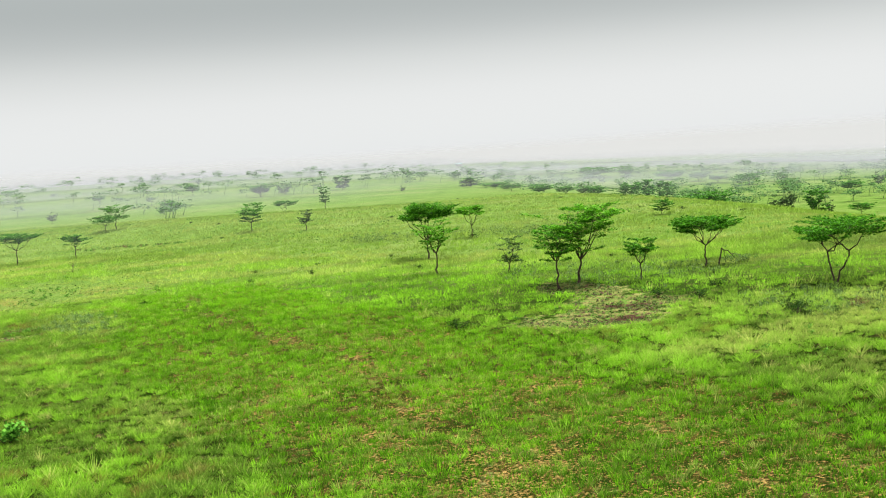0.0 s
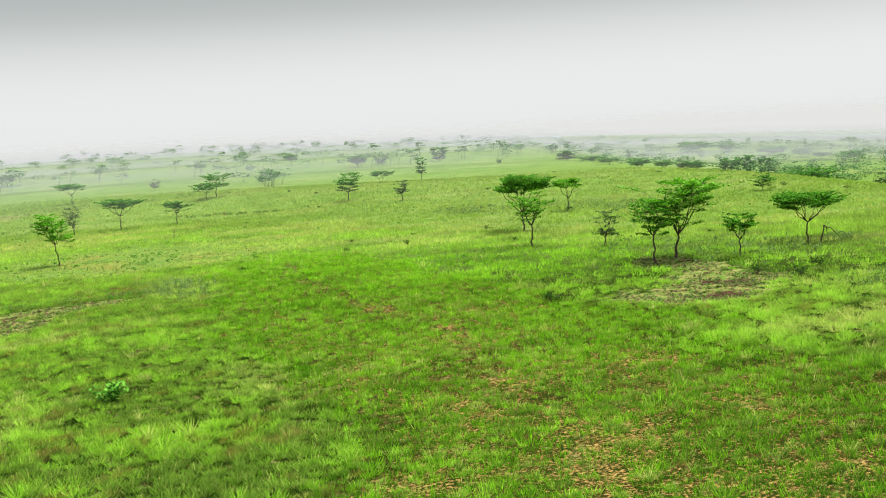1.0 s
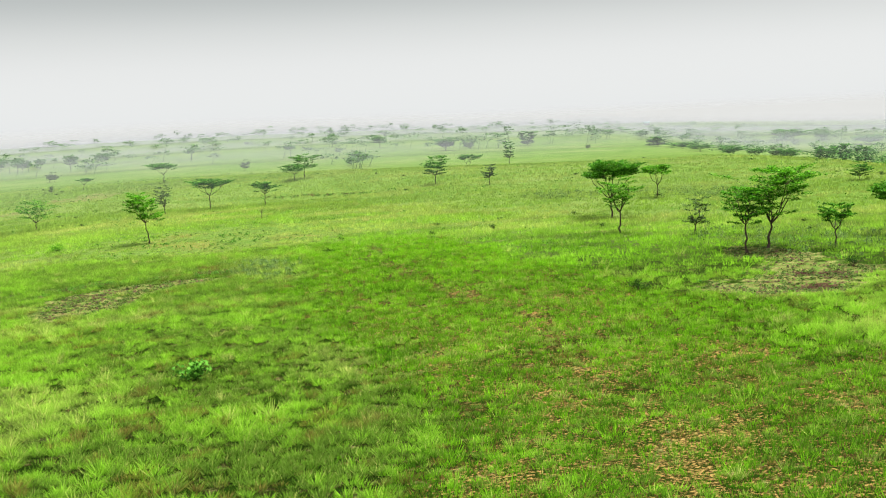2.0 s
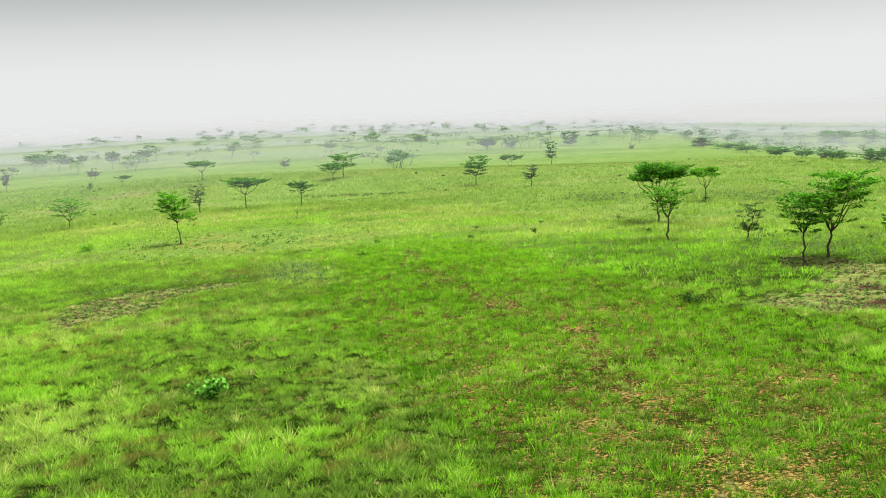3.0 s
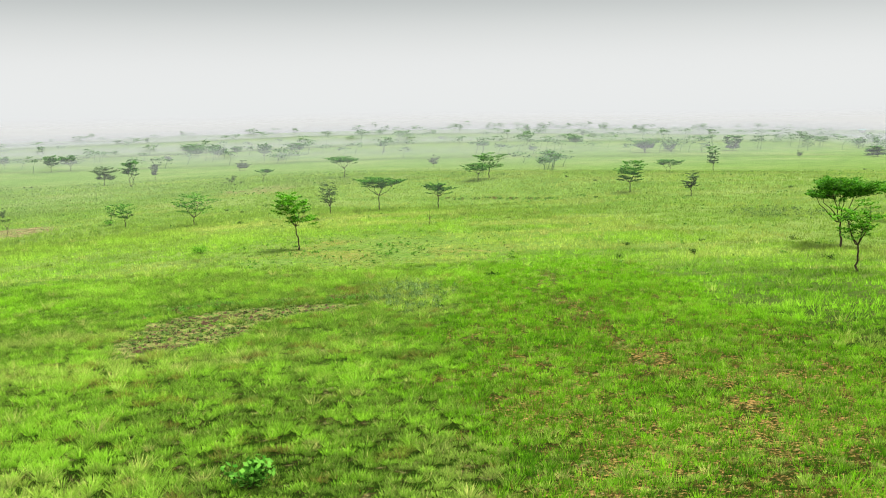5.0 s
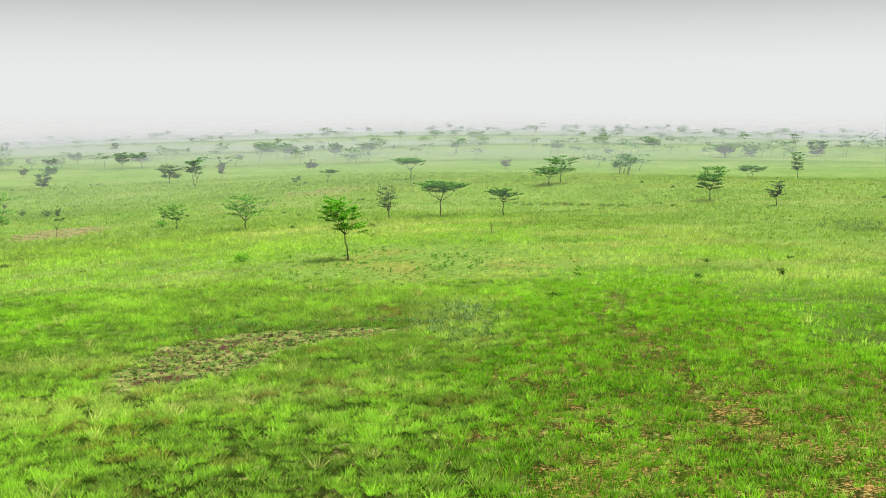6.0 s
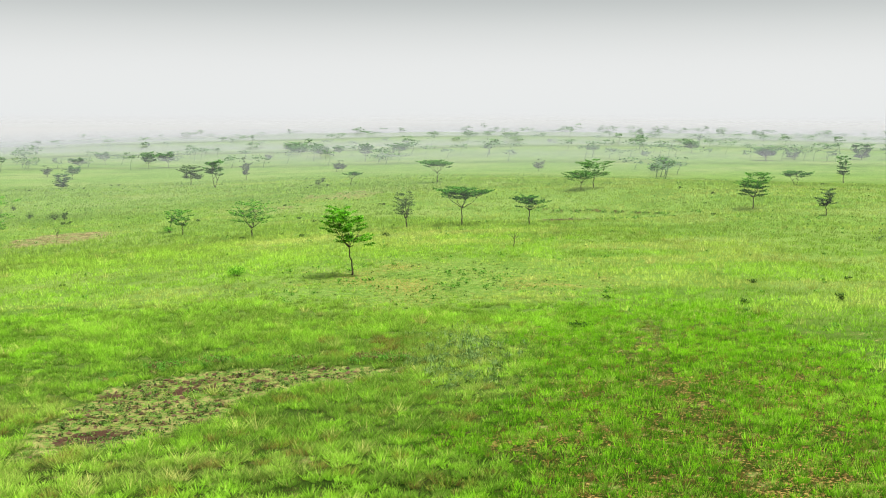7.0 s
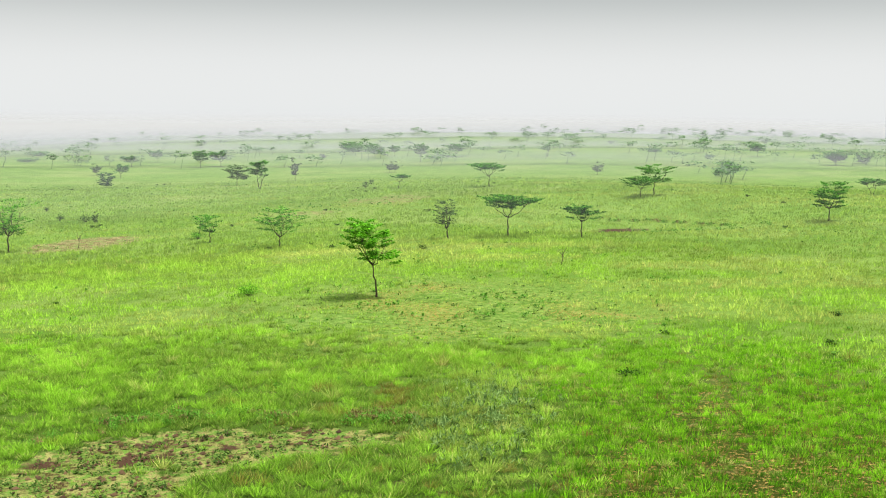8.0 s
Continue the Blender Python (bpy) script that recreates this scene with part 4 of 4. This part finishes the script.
def thatch(label, cell, near, far, count, seed, wide):
    """Short growth between the tussocks, with withered brown leaves in it; the shade of the gaps is put into its dark
    tone.
    """
    rng = np.random.default_rng(seed)
    x, y, d = plots(rng, cell, near, far)
    bare, mud, grey, lush, cropped, tufts, height, tone, dry, rust = meadow(x, y, d)
    keep = rng.uniform(0, 1, len(x)) > np.clip(1.2 * bare + mud, 0, 0.8) + 0.9 * smooth((tufts - 0.3) / 0.3)
    x, y, height, tone, dry, rust, cropped = (a[keep] for a in (x, y, height, tone, dry, rust, cropped))
    own = rng.uniform(0, 1, len(x))
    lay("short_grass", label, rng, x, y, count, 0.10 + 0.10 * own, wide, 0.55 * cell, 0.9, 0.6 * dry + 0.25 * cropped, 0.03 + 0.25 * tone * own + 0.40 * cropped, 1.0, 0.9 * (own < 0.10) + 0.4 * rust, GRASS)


def sandy_tufts(label, cell, near, far, count, seed, wide):
    """Small upright tufts that stand apart on sandy soil."""
    rng = np.random.default_rng(seed)
    x, y, d = plots(rng, cell, near, far)
    bare, mud, grey, lush, cropped, tufts, height, tone, dry, rust = meadow(x, y, d)
    thin = smooth((grain(x, y, 1.2, 48) - 0.50) / 0.2)
    on_trail = 1 - smooth((np.abs(x - trail_line(y)) - 0.3) / 0.8)
    keep = rng.uniform(0, 1, len(x)) < smooth((tufts - 0.05) / 0.4) * (1 - 0.35 * thin) * (1 - 0.6 * on_trail) * (1 - bare) * (1 - 0.12 * smooth((42 - y) / 10))
    x, y, d, tone = x[keep], y[keep], d[keep], tone[keep]
    own, kind = rng.normal(0, 1, len(x)), rng.uniform(0, 1, len(x))
    big = np.exp(0.30 * rng.normal(0, 1, len(x)))
    tone = 0.39 + 0.35 * (tone - 0.4) + 0.30 * own + 0.12 * smooth((y - 58) / 30)
    lay("tufted_grass", label, rng, x, y, count, 0.26 * big, wide, 0.15 * big, 0.75, 0.2 * (kind > 0.9), tone, 0.9, 0.8 * (kind < 0.07), GRASS)


def slope_grass(label, number, near, far, count, seed, grow):
    """Grass of the farther slopes, where single tufts no longer show."""
    rng = np.random.default_rng(seed)
    x, y, d = scatter(rng, number, near, far)
    bare, mud, grey, lush, cropped, tufts, height, tone, dry, rust = meadow(x, y, d)
    keep = rng.uniform(0, 1, len(x)) > np.clip(mud + 0.9 * pale_soil(x, y), 0, 0.9) + 0.3 * cropped + 0.95 * smooth((d - 105) / (far - 105))
    x, y, d, height, tone, dry = (a[keep] for a in (x, y, d, height, tone, dry))
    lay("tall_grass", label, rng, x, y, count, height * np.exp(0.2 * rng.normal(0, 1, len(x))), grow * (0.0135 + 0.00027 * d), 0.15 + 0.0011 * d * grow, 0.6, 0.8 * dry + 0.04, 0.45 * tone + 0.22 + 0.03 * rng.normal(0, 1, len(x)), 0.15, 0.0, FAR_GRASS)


tussocks("tall fluffy tussocks of bright green savanna grass", 0.36, 0, 64, 56, 201, 0.024)
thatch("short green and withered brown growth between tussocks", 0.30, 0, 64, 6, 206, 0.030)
sandy_tufts("small dark green grass tufts on sandy soil", 0.32, 0, 112, 32, 205, 0.022)
tussocks("tall tussocks of green savanna grass", 0.62, 64, 112, 22, 202, 0.040)
def grass_behind(label, cell, count, seed):
    """Thinner grass on the ground round the start of the flight."""
    rng = np.random.default_rng(seed)
    gx, gy = np.meshgrid(np.arange(-45, 60, cell), np.arange(-45, 60, cell))
    x, y = gx.ravel() + cell * rng.uniform(-0.5, 0.5, gx.size), gy.ravel() + cell * rng.uniform(-0.5, 0.5, gx.size)
    d, inside = reach_of(x, y)
    x, y, d = x[~inside], y[~inside], d[~inside]
    height, tone, dry, rust = meadow(x, y, d + 60)[6:]
    lay("tall_grass", label, rng, x, y, count, height, 0.05, 0.6 * cell, 0.8, dry, tone - 0.1, 0.5, 0.0, SOFT_GRASS)


grass_behind("green savanna grass round the start of the flight", 0.9, 11, 207)
slope_grass("green savanna grass on the middle slopes", 200000, 106, 300, 8, 203, 1.2)


def bank(points, seed, name, label):
    """A low worn edge overgrown with dark and withered tufts, along a line on the ground."""
    rng = np.random.default_rng(seed)
    pts = np.array(points, float)
    t = rng.uniform(0, len(pts) - 1, 190)
    x, y = np.interp(t, np.arange(len(pts)), pts[:, 0]), np.interp(t, np.arange(len(pts)), pts[:, 1])
    x, y = x + rng.normal(0, 0.22, len(t)), y + rng.normal(0, 0.55, len(t))
    keep = grain(x, y, 1.2, 77) > 0.45
    x, y = x[keep], y[keep]
    c = np.stack([x, y, land(x, y) + 0.18], -1)
    dark = rng.uniform(0, 1, len(x)) < 0.6
    for some, leaf in ((dark, HERB), (~dark, RUST)):
        s = rng.uniform(0.7, 1.4, (int(some.sum()), 1)) * (0.22, 0.22, 0.15)
        v, f = sprays(rng, c[some], s, 34, 0.15, 0.04, 0.9)
        tagged(new(name, raw_mesh(name, v, f, [leaf])), label, "tufts", "", "stuff")


bank([(-8.6, 74), (-6.3, 75.4), (-4.2, 75.6), (-2, 75.8), (-0.3, 75.9), (2, 75.3), (4.2, 74.6)], 221, "withered_tufts", "dark withered tufts along a worn soil edge")
bank([(19, 181.5), (21, 182), (24, 180.5), (27.2, 178.5), (30, 174), (32.4, 168.5), (33.6, 164)], 222, "withered_tufts", "dark withered tufts along a worn soil edge")


def ground_herbs():
    """Low forbs, dry stalks and lumps of soil on and round the bare patches."""
    rng = np.random.default_rng(211)
    x, y, d = scatter(rng, 1500000, 20, 150)
    bare, mud, grey, gold, lush, cropped, tufts, sand = cover(x, y)
    keep = rng.uniform(0, 1, len(x)) < np.clip(0.5 * np.maximum(smooth((bare - 0.25) / 0.3), np.maximum(0.6 * grey, 0.12 * cropped)), 0, 1) * np.clip(60 / d, 0.2, 1)
    x, y, d = x[keep][:24000], y[keep][:24000], d[keep][:24000]
    c = np.stack([x, y, soil(x, y, *cover(x, y)[:2]) + 0.04], -1)
    s = rng.uniform(0.10, 0.26, (len(x), 1)) * (1, 1, 0.45)
    v, f = sprays(rng, c, s, 9, 0.13, 0.07, 0.5)
    tagged(new("low_herbs", raw_mesh("low_herbs", v, f, [FORB])), "low dull green herbs on bare soil", "herbs", "", "stuff")
    x, y, d = scatter(rng, 1500000, 20, 150)
    grey = cover(x, y)[2]
    keep = rng.uniform(0, 1, len(x)) < 0.45 * smooth((grey - 0.1) / 0.8) * (0.3 + 0.7 * smooth((grain(x, y, 1.1, 78) - 0.4) / 0.2)) * np.clip(60 / d, 0.2, 1)
    x, y = x[keep][:12000], y[keep][:12000]
    c = np.stack([x, y, soil(x, y, *cover(x, y)[:2]) + 0.20], -1)
    s = rng.uniform(0.6, 1.6, (len(x), 1)) ** 1.4 * (0.22, 0.22, 0.20)
    v, f = sprays(rng, c, s, 18, 0.24, 0.040, 1.1)
    tagged(new("grey_herbs", raw_mesh("grey_herbs", v, f, [GREY_HERB])), "tangled grey-green herbs among the grass", "herbs", "", "stuff")
    x, y, d = scatter(rng, 110000, 50, 300)
    bare, mud, grey, gold, lush, cropped, tufts, sand = cover(x, y)
    keep = rng.uniform(0, 1, len(x)) < (0.07 + 0.40 * cropped) * smooth((grain(x, y, 4, 41) - 0.3) / 0.5) * (1 - tufts)
    x, y, d = x[keep], y[keep], d[keep]
    c = np.stack([x, y, soil(x, y, *cover(x, y)[:2]) + 0.12], -1)
    s = rng.uniform(0.4, 1.4, (len(x), 1)) ** 1.8 * (0.22, 0.22, 0.13)
    v, f = sprays(rng, c, s, 18, 0.17, 0.08, 0.7)
    tagged(new("dark_herbs", raw_mesh("dark_herbs", v, f, [HERB])), "small dark green herb clumps on the slopes", "herbs", "", "stuff")
    x, y, d = scatter(rng, 1500000, 20, 150)
    bare = cover(x, y)[0]
    keep = rng.uniform(0, 1, len(x)) < 0.35 * smooth((bare - 0.3) / 0.3)
    x, y = x[keep][:9000], y[keep][:9000]
    m = len(x)
    r = rng.uniform(0.03, 0.12, m)
    shape = np.array([(1, 0, 0), (0, 1, 0), (-1, 0, 0), (0, -1, 0), (0.2, 0.1, 0.8)]) * (1, 1, 1)
    v = np.stack([x, y, soil(x, y, *cover(x, y)[:2])], -1)[:, None] + shape[None] * r[:, None, None] * rng.uniform(0.6, 1.4, (m, 5, 1)) + (0, 0, 0.02)
    b = np.arange(m)[:, None] * 5
    f = np.concatenate([b + np.array([[i, (i + 1) % 4, 4]]) for i in range(4)])
    tagged(new("soil_clods", raw_mesh("soil_clods", v.reshape(-1, 3), f, [CLOD])), "dark brown lumps of trampled soil", "soil", "", "stuff")


ground_herbs()
